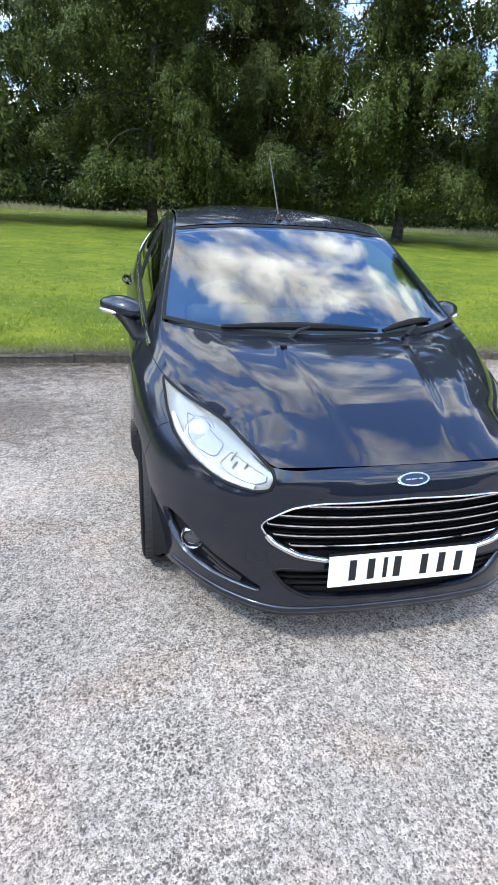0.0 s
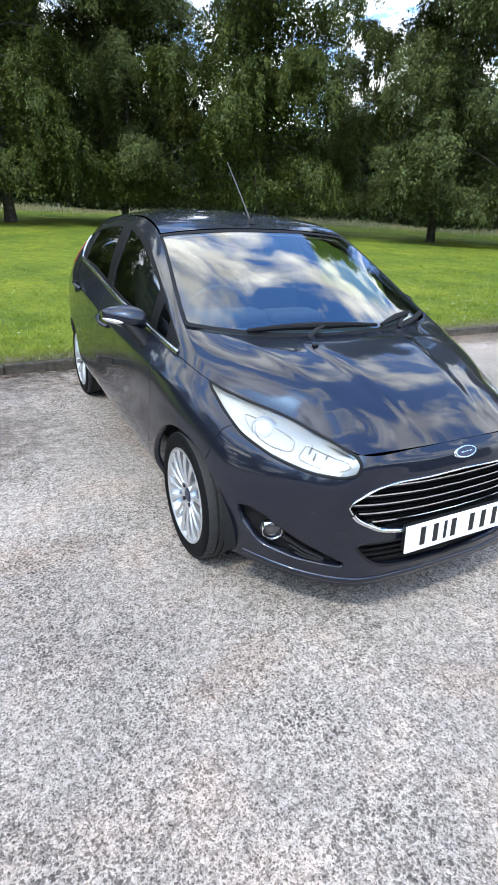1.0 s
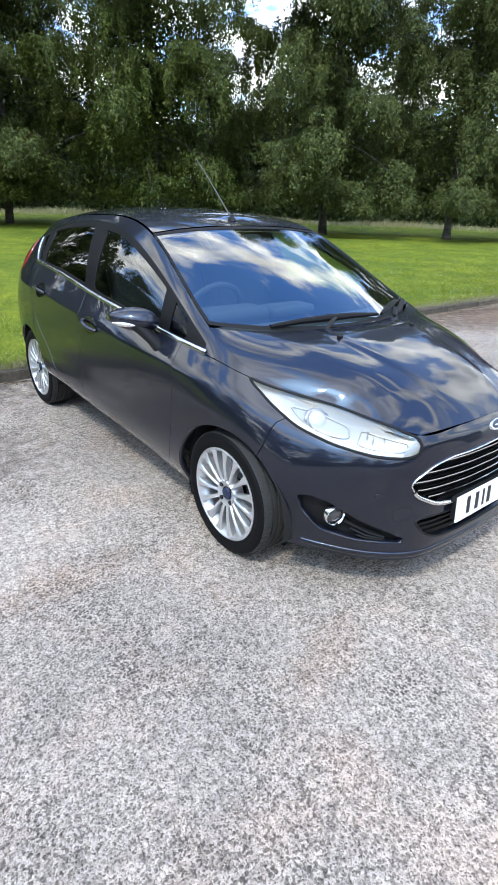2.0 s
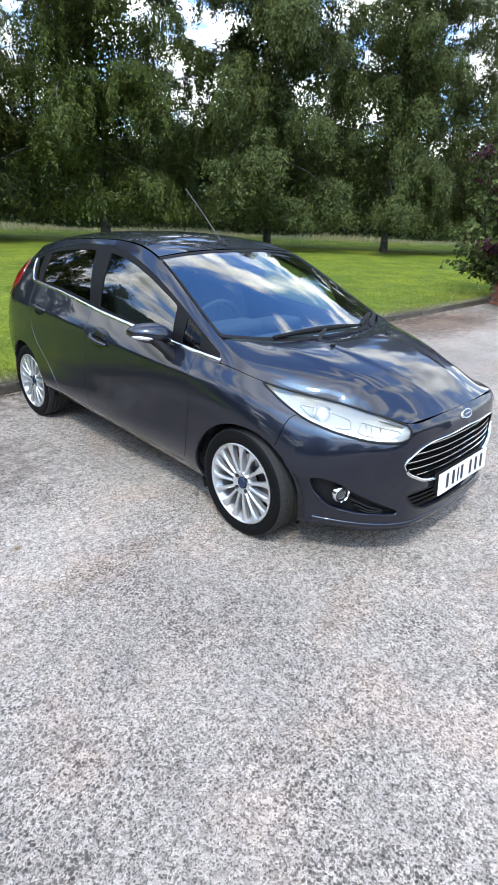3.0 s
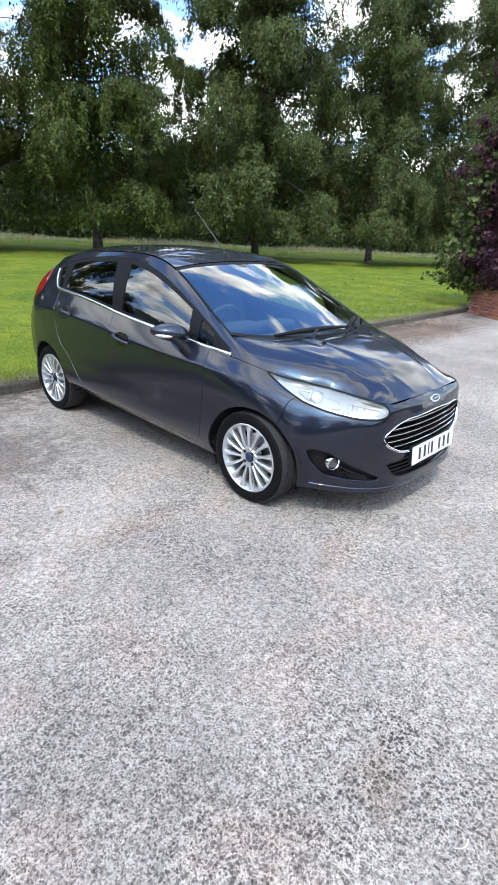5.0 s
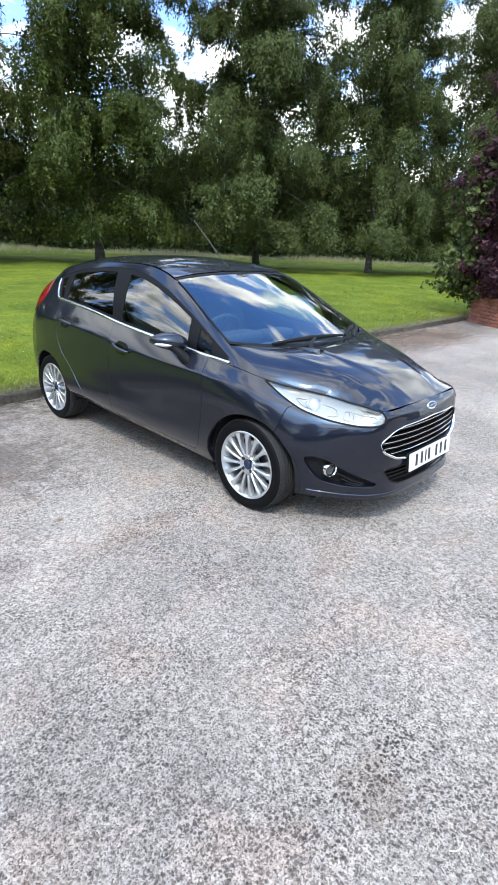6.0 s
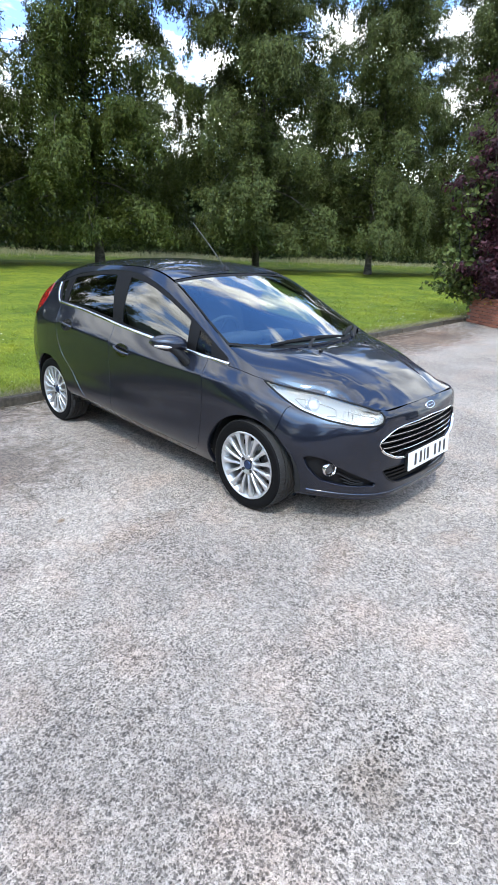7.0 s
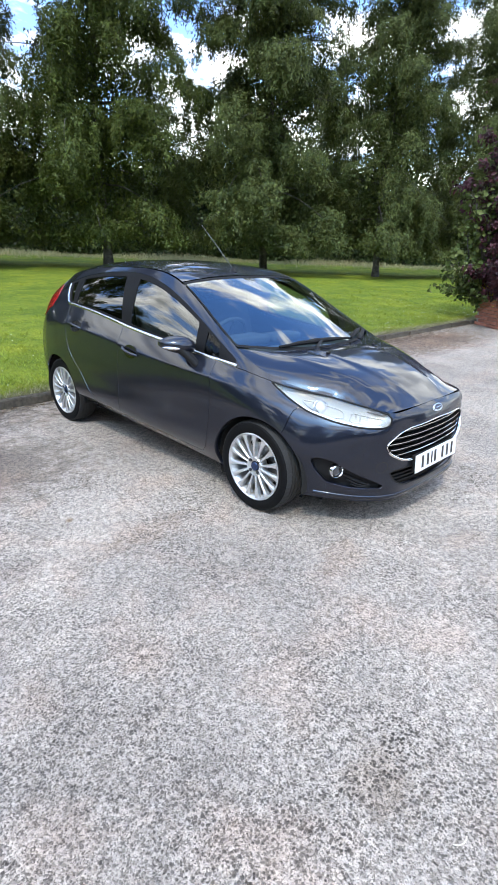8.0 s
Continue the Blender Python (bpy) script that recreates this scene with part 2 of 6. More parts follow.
def lawn():
    n = Nodes("mown_grass", rough=0.85, Specular_IOR_Level=0.15)
    fine = n.noise(38, 6, 0.75)
    tuft = n.noise(6.5, 6, 0.7)
    big = n.noise(0.9, 5, 0.65)
    col = n.ramp(fine, (0.3, (0.085, 0.112, 0.012)), (0.5, (0.130, 0.168, 0.018)), (0.72, (0.205, 0.240, 0.036)))
    clump = n.ramp(tuft, (0.34, (0.60, 0.68, 0.72)), (0.50, (1.0, 1.0, 1.0)), (0.68, (1.32, 1.20, 1.05)))
    col = n.mix(1.0, col, clump, "MULTIPLY")
    # thin, dry spots where the soil and old straw show
    dry = n.ramp(n.noise(2.6, 7, 0.72), (0.60, (0, 0, 0)), (0.72, (0.55, 0.55, 0.55)))
    col = n.mix(dry, col, (0.19, 0.165, 0.075))
    patch = n.ramp(big, (0.34, (0.62, 0.72, 0.7)), (0.52, (1.0, 1.0, 1.0)), (0.68, (1.4, 1.25, 1.1)))
    n.color(n.mix(1.0, col, patch, "MULTIPLY"))
    n.bump(n.math("ADD", fine, n.math("MULTIPLY", tuft, 1.5)), 0.6, 0.04)
    return n.mat


LAWN = lawn()


def leaf(name, dark, mid, light, through=0.15, patchy=False):
    n = Nodes(name, rough=0.5)
    tone = n.island((0.0, dark), (0.55, mid), (1.0, light))
    if patchy:
        tone = n.mix(1.0, tone, n.ramp(n.noise(0.9, 5, 0.65), (0.34, (0.62, 0.72, 0.7)), (0.52, (1.0, 1.0, 1.0)), (0.68, (1.45, 1.28, 1.1))), "MULTIPLY")
    n.color(tone)
    n.bsdf.inputs["Specular IOR Level"].default_value = 0.18
    t = n.tree
    thin = t.nodes.new("ShaderNodeBsdfTranslucent")
    n.link(n.island((0.0, mid), (1.0, light)), thin.inputs[0])
    both = t.nodes.new("ShaderNodeMixShader")
    both.inputs[0].default_value = through
    n.link(n.bsdf.outputs[0], both.inputs[1])
    n.link(thin.outputs[0], both.inputs[2])
    n.link(both.outputs[0], t.nodes["Material Output"].inputs[0])
    return n.mat


BIRCH_LEAF = leaf("birch_leaves", (0.036, 0.047, 0.013), (0.064, 0.082, 0.022), (0.118, 0.140, 0.042), 0.22)
LUSH_LEAF = leaf("lush_birch_leaves", (0.030, 0.041, 0.008), (0.053, 0.072, 0.013), (0.102, 0.125, 0.027), 0.2)
DARK_LEAF = leaf("dark_leaves", (0.007, 0.012, 0.004), (0.017, 0.030, 0.008), (0.038, 0.060, 0.018), 0.10)
# very dark green: the trees' shade on the hedge is put into this colour
HEDGE_LEAF = leaf("hedge_leaves", (0.006, 0.010, 0.003), (0.018, 0.028, 0.007), (0.055, 0.076, 0.022), 0.10)
GRASS_BLADE = leaf("grass_blades", (0.16, 0.205, 0.022), (0.25, 0.305, 0.040), (0.35, 0.40, 0.085), 0.5, True)
DRY_GRASS = leaf("tall_dry_grass", (0.16, 0.18, 0.08), (0.30, 0.29, 0.16), (0.46, 0.40, 0.27), 0.3)
LITTER = leaf("dry_litter", (0.05, 0.035, 0.02), (0.12, 0.085, 0.05), (0.26, 0.20, 0.12), 0.1)
PURPLE_LEAF = leaf("purple_leaves", (0.018, 0.008, 0.012), (0.045, 0.016, 0.024), (0.10, 0.035, 0.045), 0.2)
SHRUB_LEAF = leaf("shrub_leaves", (0.035, 0.052, 0.014), (0.080, 0.108, 0.030), (0.17, 0.20, 0.07), 0.3)
YELLOW_LEAF = leaf("yellow_flowers", (0.25, 0.22, 0.03), (0.45, 0.36, 0.05), (0.6, 0.5, 0.1), 0.3)
DAISY = plain("daisy_white", (0.8, 0.8, 0.76), 0.6)


def bark():
    n = Nodes("birch_bark", rough=0.85)
    band = n.noise(4.0, 7, 0.75, stretch=(1, 1, 1.6))
    n.color(n.ramp(band, (0.38, (0.018, 0.015, 0.012)), (0.58, (0.075, 0.066, 0.055)), (0.80, (0.28, 0.27, 0.25))))
    n.bump(band, 0.8, 0.03)
    return n.mat


BARK = bark()


def stone(name, a, b, scale=14):
    n = Nodes(name, rough=0.9)
    f = n.noise(scale, 8, 0.65)
    info = n.add("ShaderNodeObjectInfo")
    vary = n.ramp(info.outputs["Random"], (0.0, (0.75, 0.75, 0.75)), (1.0, (1.15, 1.12, 1.1)))
    n.color(n.mix(1.0, n.ramp(f, (0.3, a), (0.7, b)), vary, "MULTIPLY"))
    n.bump(f, 0.6, 0.008)
    return n.mat


KERB = stone("weathered_concrete_kerb", (0.040, 0.033, 0.025), (0.145, 0.124, 0.098))
BRICK = stone("red_brick", (0.26, 0.095, 0.065), (0.44, 0.19, 0.13), 30)
MORTAR = stone("mortar", (0.20, 0.18, 0.16), (0.34, 0.31, 0.28), 60)
SOIL = stone("dark_soil", (0.02, 0.015, 0.01), (0.06, 0.045, 0.03), 40)

# ---- mesh tools ----
from mathutils.geometry import delaunay_2d_cdt


def part(name, bm, material, parent=None, label=""):
    """Links a bmesh as one mesh object under a thing or a part."""
    me = bpy.data.meshes.new(name)
    bm.to_mesh(me)
    bm.free()
    return attach(name, me, material, parent, label)


def attach(name, me, material, parent=None, label=""):
    if material:
        me.materials.append(material)
    ob = new(name, me)
    if parent:
        ob.parent = parent
    if label:
        ob["label"] = label
    return ob


def raw(name, verts, faces, material, parent=None, label="", normals=None, smooth=True):
    me = bpy.data.meshes.new(name)
    me.from_pydata([tuple(v) for v in verts], [], [tuple(f) for f in faces])
    if smooth:
        me.polygons.foreach_set("use_smooth", [True] * len(me.polygons))
    if normals is not None:
        me.normals_split_custom_set_from_vertices([tuple(n) for n in normals])
    return attach(name, me, material, parent, label)


def thing(name, label, category, group="", at=None):
    ob = new(name)
    if at is not None:
        ob.matrix_basis = at
    return tagged(ob, label, category, group)


def box(bm, size, at=(0, 0, 0), bevel=0.0, seg=2, turn=None):
    """A bevelled box added to a bmesh; turn is a rotation matrix."""
    m = Matrix.Translation(at) @ (turn.to_4x4() if turn else Matrix.Identity(4)) @ Matrix.Diagonal((*size, 1))
    got = bmesh.ops.create_cube(bm, size=1, matrix=m)
    if bevel:
        edges = list({e for v in got["verts"] for e in v.link_edges})
        bmesh.ops.bevel(bm, geom=edges, offset=bevel, segments=seg, affect="EDGES", profile=0.5)
    return bm


def shade(ob, angle=40):
    me = ob.data
    me.polygons.foreach_set("use_smooth", [True] * len(me.polygons))
    me.set_sharp_from_angle(angle=radians(angle))
    return ob


def lathe(profile, steps, axis="x", a0=0.0, a1=2 * math.pi):
    """A turned shape about the axis: profile of (along, radius)."""
    bm = bmesh.new()
    full = abs(a1 - a0 - 2 * math.pi) < 1e-6
    n = steps if full else steps + 1
    rings = []
    for i in range(n):
        a = a0 + (a1 - a0) * i / steps
        c, s = math.cos(a), math.sin(a)
        rings.append([bm.verts.new((h, r * c, r * s) if axis == "x" else (r * c, r * s, h)) for h, r in profile])
    for i in range(steps):
        a, b = rings[i], rings[(i + 1) % n]
        for j in range(len(profile) - 1):
            bm.faces.new((a[j], b[j], b[j + 1], a[j + 1]))
    bmesh.ops.remove_doubles(bm, verts=bm.verts, dist=1e-6)
    bmesh.ops.recalc_face_normals(bm, faces=bm.faces)
    return bm


def tube(points, radii, sides=8, bm=None, flat=1.0):
    """A tapered tube along points; flat squashes it."""
    bm = bm or bmesh.new()
    pts = [Vector(p) for p in points]
    rings = []
    for i, p in enumerate(pts):
        way = (pts[min(i + 1, len(pts) - 1)] - pts[max(i - 1, 0)]).normalized()
        side = way.cross(Vector((0, 0, 1)))
        if side.length < 0.05:
            side = way.cross(Vector((1, 0, 0)))
        side.normalize()
        up = side.cross(way)
        r = float(radii[i] if hasattr(radii, "__len__") else radii)
        rings.append([bm.verts.new(p + r * (math.cos(a) * side + flat * math.sin(a) * up)) for a in (2 * math.pi * k / sides for k in range(sides))])
    for a, b in zip(rings, rings[1:]):
        for k in range(sides):
            bm.faces.new((a[k], a[(k + 1) % sides], b[(k + 1) % sides], b[k]))
    bm.faces.new(rings[0][::-1])
    bm.faces.new(rings[-1])
    return bm


def spline(knots, values, x, even_from=None):
    """Smooth curve through values (n, d) given at knots; before even_from it follows each knot's neighbours alone."""
    k, v, x = np.asarray(knots, float), np.asarray(values, float), np.asarray(x, float)
    if v.ndim == 1:
        v = v[:, None]
    h = np.diff(k)
    d = np.diff(v, axis=0) / h[:, None]
    # slopes of the curve with even curvature through all the values
    n = len(k)
    a, r = np.zeros((n, n)), np.zeros_like(v)
    a[0, :2], r[0] = (2, 1), 3 * d[0]
    a[-1, -2:], r[-1] = (1, 2), 3 * d[-1]
    for j in range(1, n - 1):
        a[j, j - 1 : j + 2] = h[j], 2 * (h[j - 1] + h[j]), h[j - 1]
        r[j] = 3 * (d[j - 1] * h[j] + d[j] * h[j - 1])
    m = np.linalg.solve(a, r)
    if even_from is not None:
        near = np.empty_like(v)
        near[1:-1] = (d[:-1] * h[1:, None] + d[1:] * h[:-1, None]) / (h[:-1] + h[1:])[:, None]
        near[0], near[-1] = d[0], d[-1]
        m = np.where((k < even_from)[:, None], near, m)
    i = np.clip(np.searchsorted(k, x, side="right") - 1, 0, len(k) - 2)
    t = ((x - k[i]) / h[i])[:, None]
    hi = h[i][:, None]
    return (2 * t**3 - 3 * t**2 + 1) * v[i] + (t**3 - 2 * t**2 + t) * hi * m[i] + (3 * t**2 - 2 * t**3) * v[i + 1] + (t**3 - t**2) * hi * m[i + 1]


def fillet(poly, r, seg=5):
    """Rounds a closed polygon's corners."""
    out = []
    n = len(poly)
    for i in range(n):
        a, b, c = (np.array(poly[(i + k) % n], float) for k in (-1, 0, 1))
        la, lc = np.linalg.norm(a - b), np.linalg.norm(c - b)
        q = min(r, la * 0.45, lc * 0.45)
        p0, p1 = b + (a - b) / la * q, b + (c - b) / lc * q
        for t in np.linspace(0, 1, seg):
            out.append((1 - t) ** 2 * p0 + 2 * t * (1 - t) * b + t * t * p1)
    return np.array(out)


def dense(poly, step):
    poly = np.asarray(poly, float)
    out = []
    for a, b in zip(poly, np.roll(poly, -1, axis=0)):
        n = max(1, int(np.ceil(np.linalg.norm(b - a) / step)))
        out += [a + (b - a) * i / n for i in range(n)]
    return np.array(out)


def inside(poly, pts):
    x, y = pts[:, 0][:, None], pts[:, 1][:, None]
    ax, ay = poly[:, 0], poly[:, 1]
    bx, by = np.roll(ax, -1), np.roll(ay, -1)
    cross = ((ay > y) != (by > y)) & (x < (bx - ax) * (y - ay) / np.where(by == ay, 1e-12, by - ay) + ax)
    return cross.sum(axis=1) % 2 == 1


def area(poly):
    return 0.5 * np.sum(poly[:, 0] * np.roll(poly[:, 1], -1) - np.roll(poly[:, 0], -1) * poly[:, 1])

# ---- the car: one side surface from six long feature lines, nose to tail ----
# each line: half width, y and z at the same stations; the nose points to -y
STATION = (-1.30, -1.10, -0.90, -0.72, -0.54, -0.36, -0.16, 0.0, 0.3, 0.7, 1.1, 1.6, 2.1, 2.5, 2.85, 3.1, 3.4, 3.9)
LINES = [
    # bottom edge
    (0, -.735, .185, .22, -.728, .185, .415, -.700, .185, .565, -.59, .19, .675, -.455, .20, .75, -.315, .20, .785, -.16, .20, .79, 0, .20, .785, .3, .205,
     .775, .7, .215, .775, 1.1, .23, .775, 1.6, .25, .775, 2.1, .265, .77, 2.5, .27, .745, 2.83, .26, .67, 2.98, .28, .46, 3.05, .28, 0, 3.07, .28),
    # lower bulge
    (0, -.747, .30, .21, -.739, .30, .41, -.704, .30, .56, -.605, .30, .675, -.475, .30, .757, -.33, .31, .805, -.16, .32, .827, 0, .33, .838, .3, .31,
     .840, .7, .31, .842, 1.1, .315, .844, 1.6, .325, .842, 2.1, .34, .832, 2.5, .36, .785, 2.83, .38, .71, 3.00, .38, .49, 3.08, .38, 0, 3.10, .38),
    # widest line
    (0, -.757, .48, .205, -.748, .48, .405, -.712, .48, .555, -.63, .48, .675, -.50, .48, .765, -.345, .50, .815, -.165, .53, .838, 0, .55, .849, .3, .56,
     .855, .7, .55, .859, 1.1, .55, .861, 1.6, .56, .859, 2.1, .58, .848, 2.5, .60, .805, 2.83, .60, .725, 3.01, .58, .50, 3.09, .57, 0, 3.12, .57),
    # lamp's lower edge, then the shoulder
    (0, -.743, .665, .21, -.734, .66, .435, -.694, .638, .565, -.60, .642, .66, -.44, .66, .722, -.285, .685, .775, -.12, .735, .808, .02, .765, .835, .3, .79,
     .848, .7, .81, .852, 1.1, .835, .852, 1.6, .87, .846, 2.1, .91, .822, 2.5, .93, .765, 2.82, .94, .68, 2.97, .92, .47, 3.04, .90, 0, 3.07, .90),
    # middle of the lamp, then the waist under the windows
    (0, -.727, .703, .21, -.719, .697, .430, -.690, .682, .520, -.565, .70, .595, -.40, .725, .665, -.235, .755, .740, -.08, .79, .765, .05, .83, .760, .3, .885,
     .772, .7, .925, .778, 1.1, .965, .775, 1.6, 1.015, .762, 2.1, 1.075, .735, 2.5, 1.10, .68, 2.8, 1.11, .60, 2.93, 1.10, .40, 3.0, 1.08, 0, 3.03, 1.07),
    # bonnet edge, windscreen edge, roof rail
    (0, -.70, .728, .21, -.697, .725, .425, -.675, .716, .475, -.53, .737, .53, -.36, .762, .61, -.235, .79, .695, -.10, .818, .722, .05, .87, .695, .33, 1.0,
     .640, .70, 1.20, .585, 1.08, 1.375, .57, 1.6, 1.41, .56, 2.1, 1.39, .545, 2.5, 1.345, .50, 2.72, 1.30, .42, 2.80, 1.29, .28, 2.83, 1.30, 0, 2.85, 1.31),
]


def fair(knots, v, firm):
    """Values eased towards an even curve; the ends and the nose stay where they are."""
    k = np.asarray(knots, float)
    n = len(k)
    d2 = np.zeros((n - 2, n))
    for i in range(1, n - 1):
        a, b = k[i] - k[i - 1], k[i + 1] - k[i]
        d2[i - 1, i - 1 : i + 2] = 2 / (a * (a + b)), -2 / (a * b), 2 / (b * (a + b))
    hold = np.where((k < -0.30) | (k > 2.6), 30.0, 1.0)
    hold[[0, -1]] = 1e4
    return np.linalg.solve(np.diag(hold) + firm * d2.T @ d2, hold[:, None] * v)


FEATURE = [fair(STATION, np.array(line).reshape(-1, 3), 0.0012) for line in LINES]


def skin(s, v):
    """Points (half width, y, z) of the side surface at station s and line number v."""
    s, v = np.asarray(s, float), np.asarray(v, float)
    f = np.array([spline(STATION, line, s, -0.25) for line in FEATURE])
    step = f[1:] - f[:-1]
    d = np.linalg.norm(step, axis=2, keepdims=True) + 1e-6
    g = step / d
    m = np.empty_like(f)
    m[1:-1] = (g[:-1] * d[1:] + g[1:] * d[:-1]) / (d[1:] + d[:-1])
    m[0], m[-1] = g[0], g[-1]
    # above the waist the windows bulge: upright at the foot, leaning in at the roof
    w = (np.clip((s - 0.05) / 0.3, 0, 1) * np.clip((2.75 - s) / 0.3, 0, 1))[:, None]
    start, stop = m[:-1].copy(), m[1:].copy()
    start[4] += w * (g[4] * (0.55, 1, 1) - start[4])
    stop[4] += w * (g[4] * (1.45, 1, 1) - stop[4])
    stop[3] += w * (g[3] - stop[3])
    # a crease along the shoulder, the door below it nearly flat
    stop[2] += 0.8 * w * (g[2] - stop[2])
    start[3] += 0.8 * w * (g[3] - start[3])
    k = np.clip(np.floor(v).astype(int), 0, 4)
    n = np.arange(len(s))
    t = (v - k)[:, None]
    h = d[k, n]
    return (2 * t**3 - 3 * t**2 + 1) * f[k, n] + (t**3 - 2 * t**2 + t) * h * start[k, n] + (3 * t**2 - 2 * t**3) * f[k + 1, n] + (t**3 - t**2) * h * stop[k, n]


def skin_normal(s, v):
    e = 0.004
    lo, hi = np.maximum(v - e, 0), np.minimum(v + e, 5)
    a = skin(s + e, v) - skin(s - e, v)
    b = skin(s, hi) - skin(s, lo)
    n = np.cross(a, b)
    return n / (np.linalg.norm(n, axis=1, keepdims=True) + 1e-9)


GRID_S, GRID_V = (g.ravel() for g in np.meshgrid(np.linspace(-1.3, 3.9, 320), np.linspace(0, 5, 90), indexing="ij"))
GRID = skin(GRID_S, GRID_V)


def locate(pts, axes, where=(-1.3, 3.9)):
    """Station and line number of places known by two coordinates: axes (1, 2) from the side, (0, 2) from the front."""
    pts = np.asarray(pts, float)
    ok = (GRID_S >= where[0]) & (GRID_S <= where[1])
    gs, gv, gp = GRID_S[ok], GRID_V[ok], GRID[ok][:, axes]
    near = np.array([np.argmin(((gp - p) ** 2).sum(axis=1)) for p in pts])
    s, v = gs[near].copy(), gv[near].copy()
    for _ in range(6):
        f = skin(s, v)[:, axes] - pts
        ds = (skin(s + 1e-4, v)[:, axes] - skin(s - 1e-4, v)[:, axes]) / 2e-4
        va, vb = np.clip(v + 1e-4, 0, 5), np.clip(v - 1e-4, 0, 5)
        dv = (skin(s, va)[:, axes] - skin(s, vb)[:, axes]) / (va - vb)[:, None]
        det = ds[:, 0] * dv[:, 1] - ds[:, 1] * dv[:, 0]
        det = np.where(np.abs(det) < 1e-6, 1e-6, det)
        s -= np.clip((f[:, 0] * dv[:, 1] - f[:, 1] * dv[:, 0]) / det, -0.05, 0.05)
        v -= np.clip((ds[:, 0] * f[:, 1] - ds[:, 1] * f[:, 0]) / det, -0.2, 0.2)
        s, v = np.clip(s, -1.3, 3.9), np.clip(v, 0, 5)
    return np.stack([s, v], axis=1)


VS = 0.2  # a step of one line counts as this many metres when meshing


def param_outline(poly, r=0.03, step=0.02):
    p = np.asarray(poly, float) * (1, VS)
    p = dense(fillet(p, r) if r else p, step)
    return p / (1, VS)


def shrink(flat, g):
    a, b = np.roll(flat, 1, axis=0), np.roll(flat, -1, axis=0)
    t = b - a
    t /= np.linalg.norm(t, axis=1, keepdims=True) + 1e-9
    nrm = np.stack([-t[:, 1], t[:, 0]], axis=1)
    return flat + nrm * g * (1 if area(flat) > 0 else -1)


def tessellate(outline, holes=(), step=0.022, gap=0.002, hole_gap=0.0):
    """Triangles over an outline in (station, line) space."""
    flat = [shrink(outline * (1, VS), gap)] + [shrink(h * (1, VS), -hole_gap) for h in holes]
    flat = [f if area(f) > 0 else f[::-1] for f in flat]
    lo, hi = flat[0].min(axis=0), flat[0].max(axis=0)
    gx, gy = np.meshgrid(np.arange(lo[0] + step / 2, hi[0], step), np.arange(lo[1] + step / 2, hi[1], step))
    pts = np.stack([gx.ravel(), gy.ravel()], axis=1)
    pts = pts[inside(flat[0], pts)]
    for h in flat[1:]:
        if len(pts):
            pts = pts[~inside(h, pts)]
    rim = np.concatenate(flat)
    if len(pts):
        far = np.array([((rim - p) ** 2).sum(axis=1).min() for p in pts]) > (0.45 * step) ** 2
        pts = pts[far]
    verts = [Vector(p) for p in np.concatenate([rim, pts])] if len(pts) else [Vector(p) for p in rim]
    edges, start = [], 0
    for f in flat:
        n = len(f)
        edges += [(start + i, start + (i + 1) % n) for i in range(n)]
        start += n
    vs, _, tris, _, _, _ = delaunay_2d_cdt(verts, edges, [], 0, 1e-7)
    v = np.array([tuple(p) for p in vs])
    tris = np.array([t for t in tris if len(t) == 3])
    mid = v[tris].mean(axis=1)
    keep = inside(flat[0], mid)
    for h in flat[1:]:
        keep &= ~inside(h, mid)
    tris = tris[keep]
    a, b, c = v[tris[:, 0]], v[tris[:, 1]], v[tris[:, 2]]
    turn = (b[:, 0] - a[:, 0]) * (c[:, 1] - a[:, 1]) - (b[:, 1] - a[:, 1]) * (c[:, 0] - a[:, 0])
    tris[turn < 0] = tris[turn < 0][:, ::-1]
    return v / (1, VS), tris


def rim_edges(tris):
    seen = {}
    for t in tris:
        for i in range(3):
            e = (int(t[i]), int(t[(i + 1) % 3]))
            seen[e] = True
    return [e for e in seen if (e[1], e[0]) not in seen]


